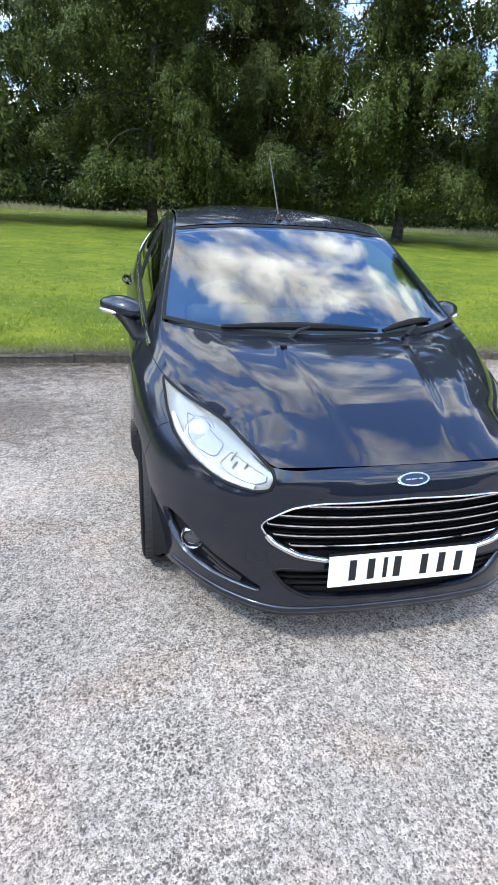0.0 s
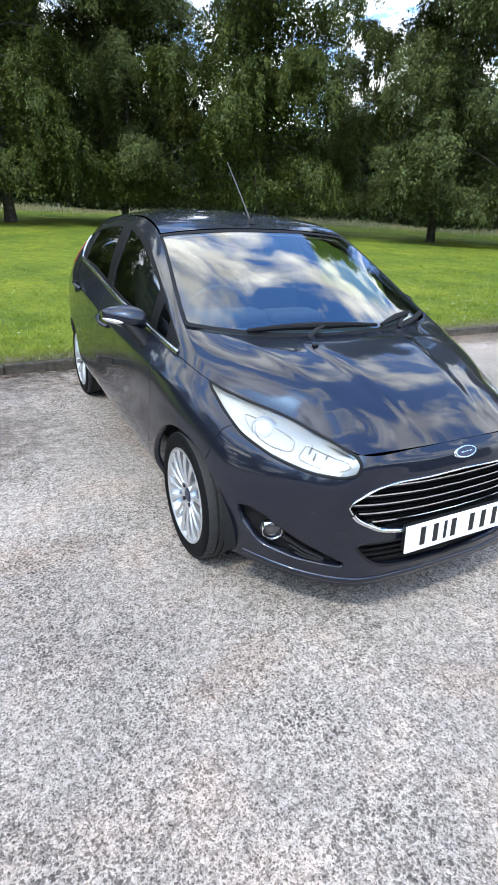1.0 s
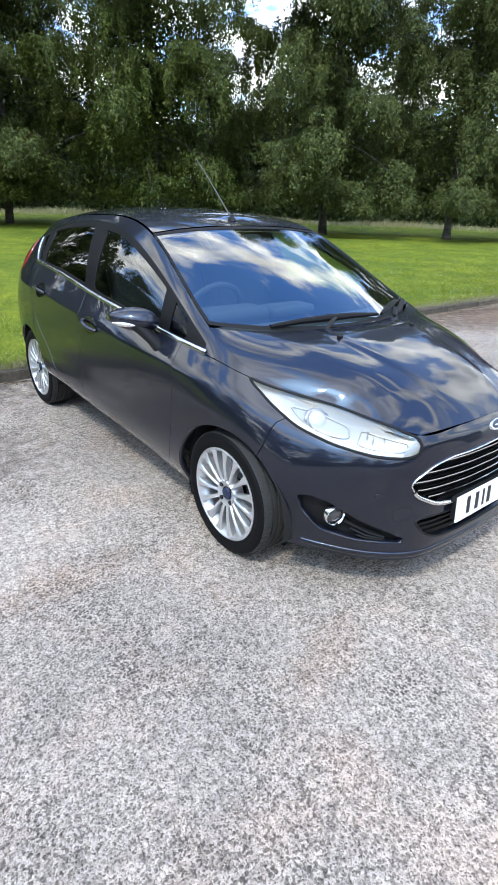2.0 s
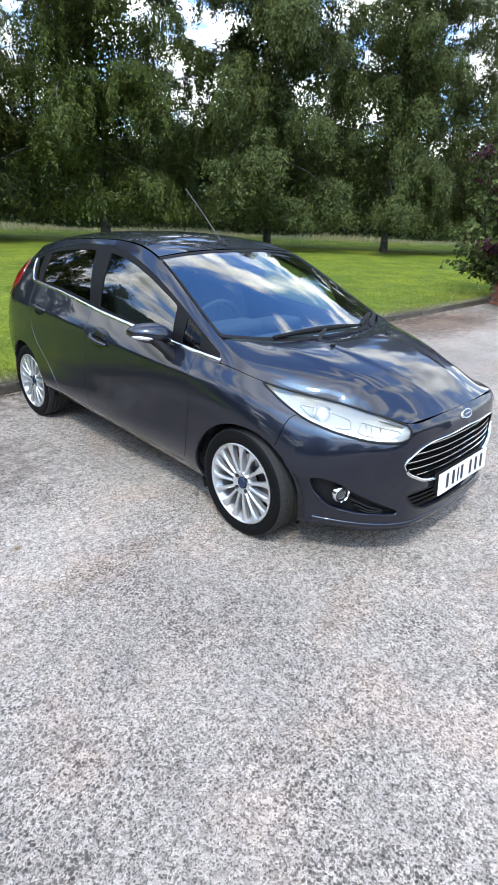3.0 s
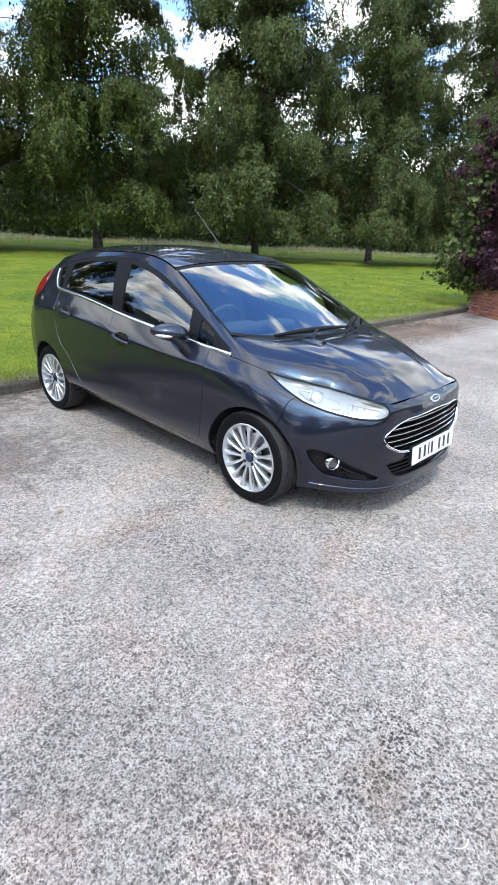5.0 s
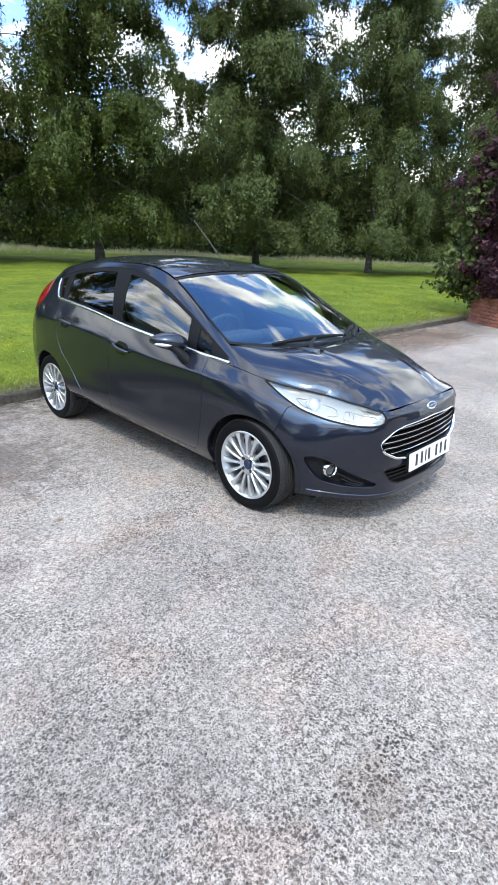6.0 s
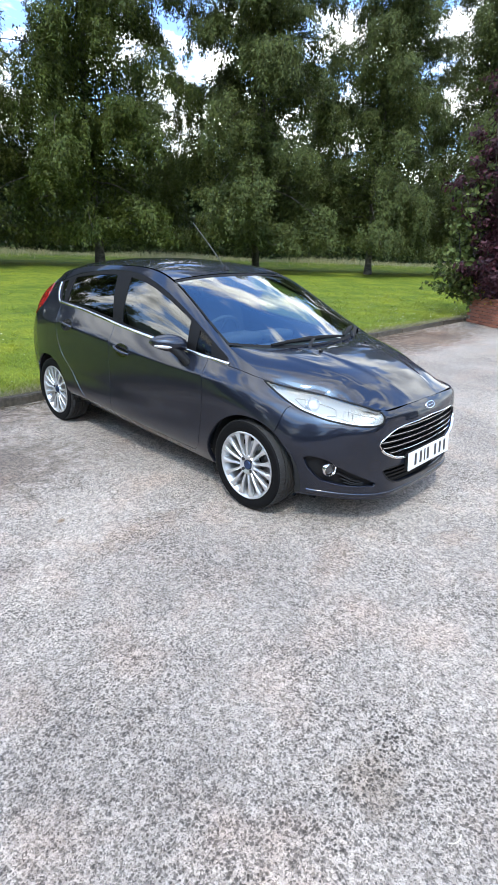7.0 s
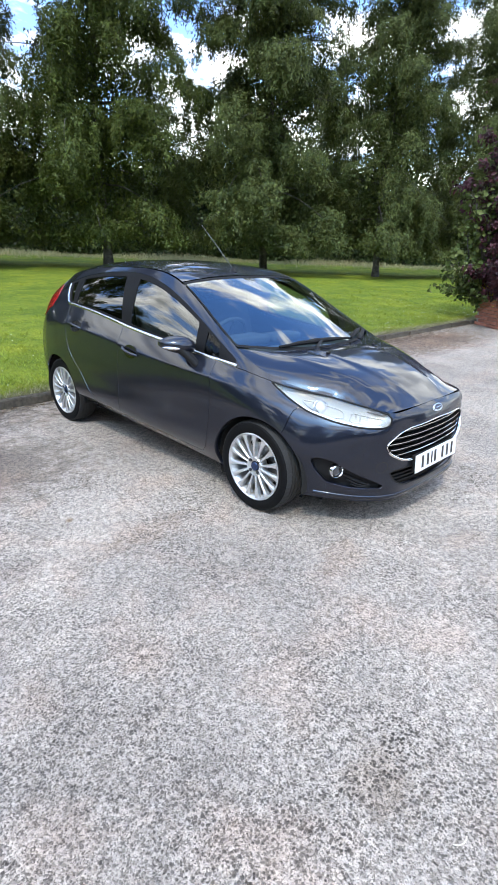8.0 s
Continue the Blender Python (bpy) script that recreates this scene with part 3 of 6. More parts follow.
def panel(name, outline, side, material, parent, holes=(), depth=0.014, lift=0.0, gap=0.002, hole_gap=0.0, label="", step=0.022, both=False, shape=None, shape_normal=None, dish=0.0):
    """A sheet of bodywork on the side surface, with its edges turned in. side: 1 or -1; both: mirrored over the middle into one mesh."""
    shape, shape_normal = shape or skin, shape_normal or skin_normal
    uv, tris = tessellate(outline, holes, step, gap, hole_gap)
    p = shape(uv[:, 0], uv[:, 1])
    n = shape_normal(uv[:, 0], uv[:, 1])
    p = p + n * lift
    if dish:
        rim = outline * (1, VS)
        near = np.array([np.sqrt(((rim - q) ** 2).sum(axis=1).min()) for q in uv * (1, VS)])
        p = p - n * np.minimum(dish, near * 1.1)[:, None]
    edge = [e for e in rim_edges(tris) if not (both and abs(p[e[0]][0]) < 4e-3 and abs(p[e[1]][0]) < 4e-3)]
    if both:
        p[np.abs(p[:, 0]) < 4e-3, 0] = 0.0
    verts, norms, faces = list(p), list(n), [tuple(t) for t in tris]
    if depth:
        for a, b in edge:
            k = len(verts)
            out = np.cross(p[b] - p[a], n[a])
            out /= np.linalg.norm(out) + 1e-9
            verts += [p[a], p[b], p[b] - n[b] * depth, p[a] - n[a] * depth]
            norms += [out * 0.8 + n[a] * 0.6, out * 0.8 + n[b] * 0.6, out, out]
            faces.append((k + 1, k, k + 3, k + 2))
    verts, norms = np.array(verts), np.array(norms)
    norms /= np.linalg.norm(norms, axis=1, keepdims=True) + 1e-9
    if both:
        k = len(verts)
        verts = np.concatenate([verts, verts * (-1, 1, 1)])
        norms = np.concatenate([norms, norms * (-1, 1, 1)])
        faces = faces + [tuple(i + k for i in f[::-1]) for f in faces]
    elif side < 0:
        verts, norms = verts * (-1, 1, 1), norms * (-1, 1, 1)
        faces = [f[::-1] for f in faces]
    return raw(name, verts, faces, material, parent, label, norms)


def ribbon(name, line, width, side, material, parent, height=0.006, label="", lift=0.0, closed=False, both=False):
    """A raised strip along (station, line) points on the side surface."""
    line = np.asarray(line, float)
    p, n = skin(line[:, 0], line[:, 1]), skin_normal(line[:, 0], line[:, 1])
    p = p + n * lift
    if closed:
        t = np.roll(p, -1, axis=0) - np.roll(p, 1, axis=0)
    else:
        t = np.gradient(p, axis=0)
    t /= np.linalg.norm(t, axis=1, keepdims=True) + 1e-9
    w = np.cross(n, t)
    prof = ((-0.5, -0.3), (-0.45, 0.6), (-0.2, 1.0), (0.2, 1.0), (0.45, 0.6), (0.5, -0.3))
    rows = [p + w * (a * width) + n * (b * height) for a, b in prof]
    verts = np.concatenate(rows)
    m = len(p)
    faces = []
    for r in range(len(prof) - 1):
        for i in range(m if closed else m - 1):
            j = (i + 1) % m
            faces.append((r * m + i, r * m + j, (r + 1) * m + j, (r + 1) * m + i))
    if both:
        k = len(verts)
        verts = np.concatenate([verts, verts * (-1, 1, 1)])
        faces = faces + [tuple(i + k for i in f[::-1]) for f in faces]
    elif side < 0:
        verts = verts * (-1, 1, 1)
        faces = [f[::-1] for f in faces]
    return raw(name, verts, faces, material, parent, label)


def sheet(name, fn, nu, nv, material, parent, label="", depth=0.012, lift=0.0, edge_gap=0.0, smooth_normals=True):
    """A grid sheet from fn(u, w) -> points, u and w from 0 to 1; edges turned down by depth."""
    u, w = (g.ravel() for g in np.meshgrid(np.linspace(0, 1, nu), np.linspace(0, 1, nv), indexing="ij"))
    e = 2e-3
    p = fn(u, w)
    n = np.cross(fn(np.minimum(u + e, 1), w) - fn(np.maximum(u - e, 0), w), fn(u, np.minimum(w + e, 1)) - fn(u, np.maximum(w - e, 0)))
    n /= np.linalg.norm(n, axis=1, keepdims=True) + 1e-12
    if n[:, 2].mean() < 0:
        n = -n
        flip = True
    else:
        flip = False
    p = p + n * lift
    idx = np.arange(nu * nv).reshape(nu, nv)
    faces = [(idx[i, j], idx[i + 1, j], idx[i + 1, j + 1], idx[i, j + 1]) for i in range(nu - 1) for j in range(nv - 1)]
    verts, norms = list(p), list(n)
    if depth:
        loop = list(idx[:, 0]) + list(idx[-1, 1:]) + list(idx[-2::-1, -1]) + list(idx[0, -2:0:-1])
        m = p.mean(axis=0)
        for a, b in zip(loop, loop[1:] + loop[:1]):
            k = len(verts)
            out = np.cross(p[b] - p[a], n[a])
            out /= np.linalg.norm(out) + 1e-9
            if np.dot(out, p[a] - m) < 0:
                out = -out
            verts += [p[a], p[b], p[b] - n[b] * depth, p[a] - n[a] * depth]
            norms += [out * 0.7 + n[a] * 0.7, out * 0.7 + n[b] * 0.7, out, out]
            faces.append((k, k + 1, k + 2, k + 3))
    if flip:
        faces = [f[::-1] for f in faces]
    norms = np.array(norms)
    norms /= np.linalg.norm(norms, axis=1, keepdims=True) + 1e-9
    return raw(name, verts, faces, material, parent, label, norms)

# ---- the car and its parts ----
car = thing("car", "dark metallic grey five-door hatchback parked on worn asphalt", "car")


def arc(cy, cz, r, a0, a1, n=24):
    return [(cy + r * math.cos(radians(a)), cz + r * math.sin(radians(a))) for a in np.linspace(a0, a1, n)]


ARCH_F, ARCH_R = (0.005, 0.272, 0.345), (2.505, 0.285, 0.340)
WAIST = [(0.235, 0.884), (0.58, 0.912), (0.94, 0.946), (1.50, 1.004), (1.92, 1.056), (2.355, 1.09)]
DLO_TOP = [(0.235, 0.905), (0.615, 1.094), (0.945, 1.242), (1.21, 1.328), (1.48, 1.368), (1.72, 1.370), (2.08, 1.341), (2.30, 1.306), (2.51, 1.245)]
DOOR_FRONT = [(0.50, 0.266), (0.437, 0.33), (0.412, 0.42), (0.395, 0.60), (0.395, 0.74), (0.405, 0.82), (0.415, 0.897)]
DOOR_SPLIT = [(1.475, 0.300), (1.462, 0.60), (1.46, 0.85), (1.47, 1.0)]
DOOR_REAR = [(1.84, 0.322), (1.90, 0.385), (1.98, 0.47), (2.09, 0.575), (2.21, 0.68), (2.275, 0.80), (2.31, 0.95), (2.32, 1.085)]
# the headlamp, in station and line
LAMP = [(-0.085, 4.50), (-0.150, 4.12), (-0.265, 3.62), (-0.38, 3.22), (-0.54, 3.04), (-0.72, 2.98), (-0.84, 3.02), (-0.885, 3.30), (-0.893, 4.10), (-0.875, 4.80), (-0.80, 4.97), (-0.5, 4.97), (-0.41, 4.94), (-0.31, 4.82), (-0.19, 4.63)]
# the edge between bonnet and wing, from the lamp to the waist
SHUT = [(-0.42, 4.99), (-0.32, 4.885), (-0.20, 4.70), (-0.085, 4.52), (0.05, 4.32), (0.15, 4.18), (0.226, 4.06)]


def curve2(points, n=40):
    p = np.array(points, float)
    d = np.r_[0, np.cumsum(np.linalg.norm(np.diff(p, axis=0), axis=1))]
    return [tuple(q) for q in spline(d, p, np.linspace(0, d[-1], n))]


waist_sv = locate(curve2(WAIST, 60), [1, 2])
waist_sv[:, 1] = np.maximum(waist_sv[:, 1], 3.9)
dlo_top_sv = locate(curve2(DLO_TOP, 70), [1, 2], (0.1, 3.2))
lamp_out = param_outline(LAMP, 0.03, 0.012)


def sv(points, **k):
    return locate(np.array(points), [1, 2], **k)


def poly_join(*parts):
    """One outline in (station, line) space out of several runs of points."""
    run = np.concatenate([np.asarray(p, float) for p in parts])
    flat = run * (1, VS)
    keep = [0]
    for i in range(1, len(flat)):
        if np.linalg.norm(flat[i] - flat[keep[-1]]) > 0.004:
            keep.append(i)
    if np.linalg.norm(flat[keep[-1]] - flat[0]) < 0.004:
        keep.pop()
    return dense(flat[keep], 0.022) / (1, VS)


# the lamp's edge between its rear tip and its front top, along the lower side
k0 = int(np.argmax(lamp_out[:, 0]))
ring = np.roll(lamp_out, -k0, axis=0)
k1 = int(np.argmin(((ring - np.array([-0.86, 4.9])) ** 2 * (1, VS**2)).sum(axis=1)))
lamp_lower = ring[: k1 + 1] if ring[3, 1] < ring[0, 1] else np.roll(ring, -k1, axis=0)[: len(ring) - k1 + 1][::-1]

seam = sv([(-0.215, 0.66), (-0.205, 0.60)], where=(-0.5, 0.1))
fl = int(np.argmin(((lamp_lower - np.array([-0.33, 3.3])) ** 2 * (1, VS**2)).sum(axis=1)))
lamp_to_seam, seam_to_tip = lamp_lower[: fl + 1], lamp_lower[fl:]
arch_f = lambda a0, a1: sv(arc(*ARCH_F, a0, a1), where=(-0.6, 0.6))
arch_r = lambda a0, a1: sv(arc(*ARCH_R, a0, a1), where=(1.8, 3.2))
SEAM_ANGLE = 124
top_line = lambda s0, s1, n=20: np.stack([np.linspace(s0, s1, n), np.full(n, 5.0)], axis=1)
low_line = lambda s0, s1, n=20: np.stack([np.linspace(s0, s1, n), np.full(n, 0.0)], axis=1)

door_front_sv, door_split_sv, door_rear_sv = (locate(curve2(c, 24), [1, 2], w) for c, w in ((DOOR_FRONT, (0.1, 0.8)), (DOOR_SPLIT, (1.2, 1.8)), (DOOR_REAR, (1.5, 2.7))))


def waist_between(y0, y1):
    ok = (waist_sv[:, 0] > y0) & (waist_sv[:, 0] < y1)
    return waist_sv[ok]


fender_out = poly_join(
    lamp_to_seam, seam, arch_f(SEAM_ANGLE, -14), sv([(0.325, 0.205), (0.49, 0.208)], where=(0, 0.8)), door_front_sv,
    waist_between(0.2, 0.41)[::-1], np.array(SHUT[:2:-1]) - (0, 0.03))
flank_out = poly_join(SHUT, [(0.238, 4.5), (0.243, 5.0)], top_line(0.23, -0.42, 30))
front_door_out = poly_join(door_front_sv[::-1], sv(curve2([(0.52, 0.266), (1.46, 0.299)], 12)), door_split_sv, waist_between(0.42, 1.46)[::-1])
rear_door_out = poly_join(door_split_sv[::-1], sv(curve2([(1.49, 0.301), (1.83, 0.321)], 6)), door_rear_sv, waist_between(1.48, 2.31)[::-1])
sill_out = poly_join(low_line(0.36, 2.13, 30), arch_r(196, 183), sv([(1.87, 0.328), (1.83, 0.316)]), sv(curve2([(1.80, 0.314), (0.51, 0.261)], 20)), sv([(0.48, 0.255), (0.36, 0.205)], where=(0, 0.8)))
body_side_out = poly_join(
    [(0.245, 5.0)], top_line(0.27, 2.75, 50), [(2.80, 4.9)], [(2.74, 4.51), (2.65, 4.15), (2.695, 3.55), (2.92, 2.95), (2.90, 2.3)], sv([(2.80, 0.52)]), arch_r(38, 183),
    sv([(1.875, 0.332)]), door_rear_sv[1:], [(2.36, 4.0)], dlo_top_sv[::-1])
bump_grille = [(0.0, 0.405), (0.21, 0.413), (0.35, 0.435), (0.44, 0.482), (0.468, 0.532), (0.455, 0.553), (0.385, 0.602), (0.30, 0.622), (0.0, 0.634)]
bump_lower = [(0.0, 0.252), (0.30, 0.262), (0.375, 0.298), (0.425, 0.362), (0.40, 0.378), (0.0, 0.380)]


def from_front(pts, r=0.015):
    pts = np.array(pts, float)
    inner = [pts[0]]
    for a, b, c in zip(pts, pts[1:], pts[2:]):
        la, lc = np.linalg.norm(a - b), np.linalg.norm(c - b)
        q = min(r, 0.4 * la, 0.4 * lc)
        p0, p1 = b + (a - b) / la * q, b + (c - b) / lc * q
        inner += [(1 - t) ** 2 * p0 + 2 * t * (1 - t) * b + t * t * p1 for t in (0, 0.33, 0.67, 1)]
    inner.append(pts[-1])
    run = []
    for a, b in zip(inner, inner[1:]):
        n = max(1, int(np.linalg.norm(b - a) / 0.015))
        run += [a + (b - a) * i / n for i in range(n)]
    run.append(inner[-1])
    out = locate(np.array(run), [0, 2], (-1.3, -0.5))
    out[np.array(run)[:, 0] < 1e-6, 0] = -1.3
    return out


grille_sv, lower_sv = from_front(bump_grille, 0.03), from_front(bump_lower, 0.03)
FOG = [(-0.385, 1.72), (-0.44, 1.83), (-0.52, 1.78), (-0.66, 1.40), (-0.80, 1.08), (-0.855, 0.90), (-0.845, 0.72), (-0.66, 0.80), (-0.50, 1.05), (-0.42, 1.38)]
fog_out = param_outline(FOG, 0.02, 0.012)
bumper_out = poly_join(
    low_line(-1.3, -0.36, 30), arch_f(196, SEAM_ANGLE), seam[::-1], seam_to_tip, top_line(-0.885, -1.3, 14), grille_sv[::-1], lower_sv[::-1])

panel("front_bumper", bumper_out, 1, PAINT, car, holes=[fog_out], both=True, depth=0.03, label="dark grey painted front bumper")
shell_f = param_outline([(-1.3, 0.1), (-0.40, 0.1), (-0.36, 1.9), (-0.30, 2.8), (-1.3, 2.8)], 0, 0.05)
panel("bumper_backing", shell_f, 1, GAP, car, both=True, depth=0, lift=-0.075, step=0.05)
for sg in (-1, 1):
    panel("front_fender", fender_out, sg, PAINT, car, depth=0.03)
    panel("bonnet_flank", flank_out, sg, PAINT, car, depth=0.02, gap=0.001)
    panel("front_door", front_door_out, sg, PAINT, car)
    panel("rear_door", rear_door_out, sg, PAINT, car)
    panel("sill", sill_out, sg, PAINT, car)
    panel("body_side_frame", body_side_out, sg, PAINT, car, depth=0.02)
    mid = param_outline([(0.45, 0.1), (1.9, 0.1), (2.15, 2.5), (2.3, 3.9), (0.3, 3.9), (0.05, 3.3), (0.30, 2.6)], 0, 0.06)
    panel("inner_shell", mid, sg, GAP, car, depth=0, lift=-0.035, step=0.06)

# windows: black frame with four openings, glass set a little deeper
dlo = poly_join(waist_sv, [(2.40, 4.0)], dlo_top_sv[::-1])


def dlo_piece(front, rear):
    """An outline inside the window band between two leaning lines, each (y low, y high)."""
    lo, hi = [], []
    inset_lo, inset_hi = waist_sv + (0, 0.07), dlo_top_sv - (0, 0.072)
    for t in np.linspace(0, 1, 40):
        y0 = front[0] + (rear[0] - front[0]) * t
        y1 = front[1] + (rear[1] - front[1]) * t
        lo.append((y0, np.interp(y0, inset_lo[:, 0], inset_lo[:, 1])))
        hi.append((y1, np.interp(y1, inset_hi[:, 0], inset_hi[:, 1])))
    flat = np.array(lo + hi[::-1]) * (1, VS)
    return dense(fillet(flat[::3], 0.012, 4), 0.02) / (1, VS)


panes = [dlo_piece((0.395, 0.42), (0.555, 0.565)), dlo_piece((0.635, 0.645), (1.395, 1.505)), dlo_piece((1.515, 1.625), (2.235, 2.295)), dlo_piece((2.29, 2.36), (2.345, 2.45))]
strip = np.concatenate([waist_sv, locate([(2.385, 1.10), (2.43, 1.15), (2.47, 1.20), (2.495, 1.236)], [1, 2])])
for sg in (-1, 1):
    frame_ob = panel("window_frame", dlo, sg, FRAME_BLACK, car, holes=panes, depth=0.01, lift=-0.004, gap=-0.004)
    for pane, glass in zip(panes, (CORNER_GLASS, SIDE_GLASS, DARK_GLASS, DARK_GLASS)):
        panel("pane", pane, sg, glass, frame_ob, depth=0, lift=-0.009, gap=-0.006, step=0.04)
    ribbon("waist_trim", strip, 0.024, sg, SATIN, car, 0.006, "bright chrome waistline strip")

# bonnet, windscreen and roof
BONNET_MID = [(-0.703, 0.728), (-0.60, 0.783), (-0.45, 0.845), (-0.25, 0.903), (-0.08, 0.938), (0.055, 0.956)]


def bonnet(u, w):
    a = 2 * w - 1
    k = np.abs(a)
    e = skin(-0.889 + u * (0.258 + 0.889), np.full(len(u), 5.0))
    c = spline((0, 0.12, 0.32, 0.60, 0.84, 1.0), np.array(BONNET_MID), u)
    x = a * (e[:, 0] - 0.004 * np.clip((0.42 - u) * 12, 0, 1))
    y = c[:, 0] + (e[:, 1] - c[:, 0]) * k**2.4
    z = c[:, 1] + (e[:, 2] - c[:, 1]) * k ** (2.6 + 4.0 * np.clip(u * 4, 0, 1) ** 1.5)
    ridge = 0.17 + 0.13 * u
    z = z + 0.009 / (1 + np.exp((np.abs(x) - ridge) / 0.009)) * np.clip(u * 3.5, 0, 1) * np.clip((1.02 - u) * 6, 0, 1)
    outer = 0.33 + 0.21 * u
    z = z + 0.007 / (1 + np.exp((np.abs(x) - outer) / 0.010)) * np.clip(u * 2.5, 0, 1) * np.clip((1.0 - u) * 6, 0, 1)
    return np.stack([x, y, z], axis=1)


sheet("bonnet", bonnet, 60, 110, PAINT, car, depth=0.02)
sheet("bonnet_inner", lambda u, w: bonnet(u * 0.98 + 0.01, w) - (0, 0, 0.03), 14, 14, GAP, car, depth=0)

SCREEN_S0, SCREEN_S1 = 0.276, 0.985


def windscreen(u, w):
    a = 2 * w - 1
    k = np.abs(a)
    e = skin(SCREEN_S0 + u * (SCREEN_S1 - SCREEN_S0), np.full(len(u), 5.0))
    c = spline((0, 0.5, 1.0), np.array([(0.045, 0.945), (0.505, 1.178), (0.968, 1.366)]), u)
    x = a * (e[:, 0] - 0.004)
    y = c[:, 0] + (e[:, 1] - c[:, 0]) * k**2.2
    z = c[:, 1] + (e[:, 2] - c[:, 1]) * k**2.4
    return np.stack([x, y, z], axis=1)


sheet("windscreen", windscreen, 40, 50, WIND_GLASS, car, depth=0, label="clear windscreen reflecting clouds")


def band(name, u0, u1, w0, w1, nu, nv, mat, lift=0.0015):
    return sheet(name, lambda u, w: windscreen(u0 + (u1 - u0) * u, w0 + (w1 - w0) * w), nu, nv, mat, car, depth=0, lift=lift)


band("screen_seal", 0.0, 0.035, 0.0, 1.0, 3, 40, SEAL)
band("screen_seal", 0.965, 1.0, 0.0, 1.0, 3, 40, SEAL)
band("screen_seal", 0.0, 1.0, 0.0, 0.009, 30, 3, SEAL)
band("screen_seal", 0.0, 1.0, 0.991, 1.0, 30, 3, SEAL)

ROOF_MID = [(0.975, 1.372), (1.20, 1.420), (1.60, 1.458), (2.05, 1.452), (2.50, 1.415), (2.80, 1.365)]


def roof(u, w):
    a = 2 * w - 1
    k = np.abs(a)
    e = skin(1.0 + u * 1.72, np.full(len(u), 5.0))
    c = spline((0, 0.13, 0.36, 0.62, 0.86, 1.0), np.array(ROOF_MID), u)
    x = a * (e[:, 0] - 0.012)
    y = c[:, 0] + (e[:, 1] - c[:, 0]) * k**2.2
    z = c[:, 1] + (e[:, 2] - c[:, 1]) * k**2.6
    return np.stack([x, y, z], axis=1)


sheet("roof", roof, 50, 40, PAINT, car, depth=0.02)
sheet("headliner", lambda u, w: roof(u, w) - (0, 0, 0.035), 12, 12, plain("grey_headliner", (0.35, 0.34, 0.33), 0.9), car, depth=0)

# tail
tail_lamp_out = param_outline([(2.74, 4.52), (2.655, 4.15), (2.70, 3.55), (2.93, 2.98), (3.10, 3.1), (3.12, 4.0), (2.96, 4.55)], 0.02)
hatch_out = poly_join([(3.9, 2.2), (3.9, 5.0), (2.85, 5.0), (2.84, 4.5), (3.0, 4.5), (3.14, 4.0), (3.12, 2.95), (3.12, 2.2)])
rear_glass = param_outline([(3.9, 4.15), (3.9, 4.85), (3.02, 4.85), (3.12, 4.15)], 0)
rear_bumper_out = poly_join(low_line(2.86, 3.9, 20), [(3.9, 2.18), (3.1, 2.18)], [(3.1, 2.9), (2.94, 2.92), (2.91, 2.3)], sv([(2.80, 0.51)]), arch_r(36, -12))
panel("tailgate", hatch_out, 1, PAINT, car, both=True, step=0.05)
panel("rear_window", rear_glass, 1, DARK_GLASS, car, both=True, depth=0, lift=0.003, step=0.06)
panel("rear_bumper", rear_bumper_out, 1, PAINT, car, both=True, step=0.04)
for sg in (-1, 1):
    panel("tail_lamp", tail_lamp_out, sg, RED_LENS, car, lift=0.004, label="red tail lamp")

LENS_GREY = plain("projector_glass", (0.60, 0.61, 0.63), 0.2, 0.4)
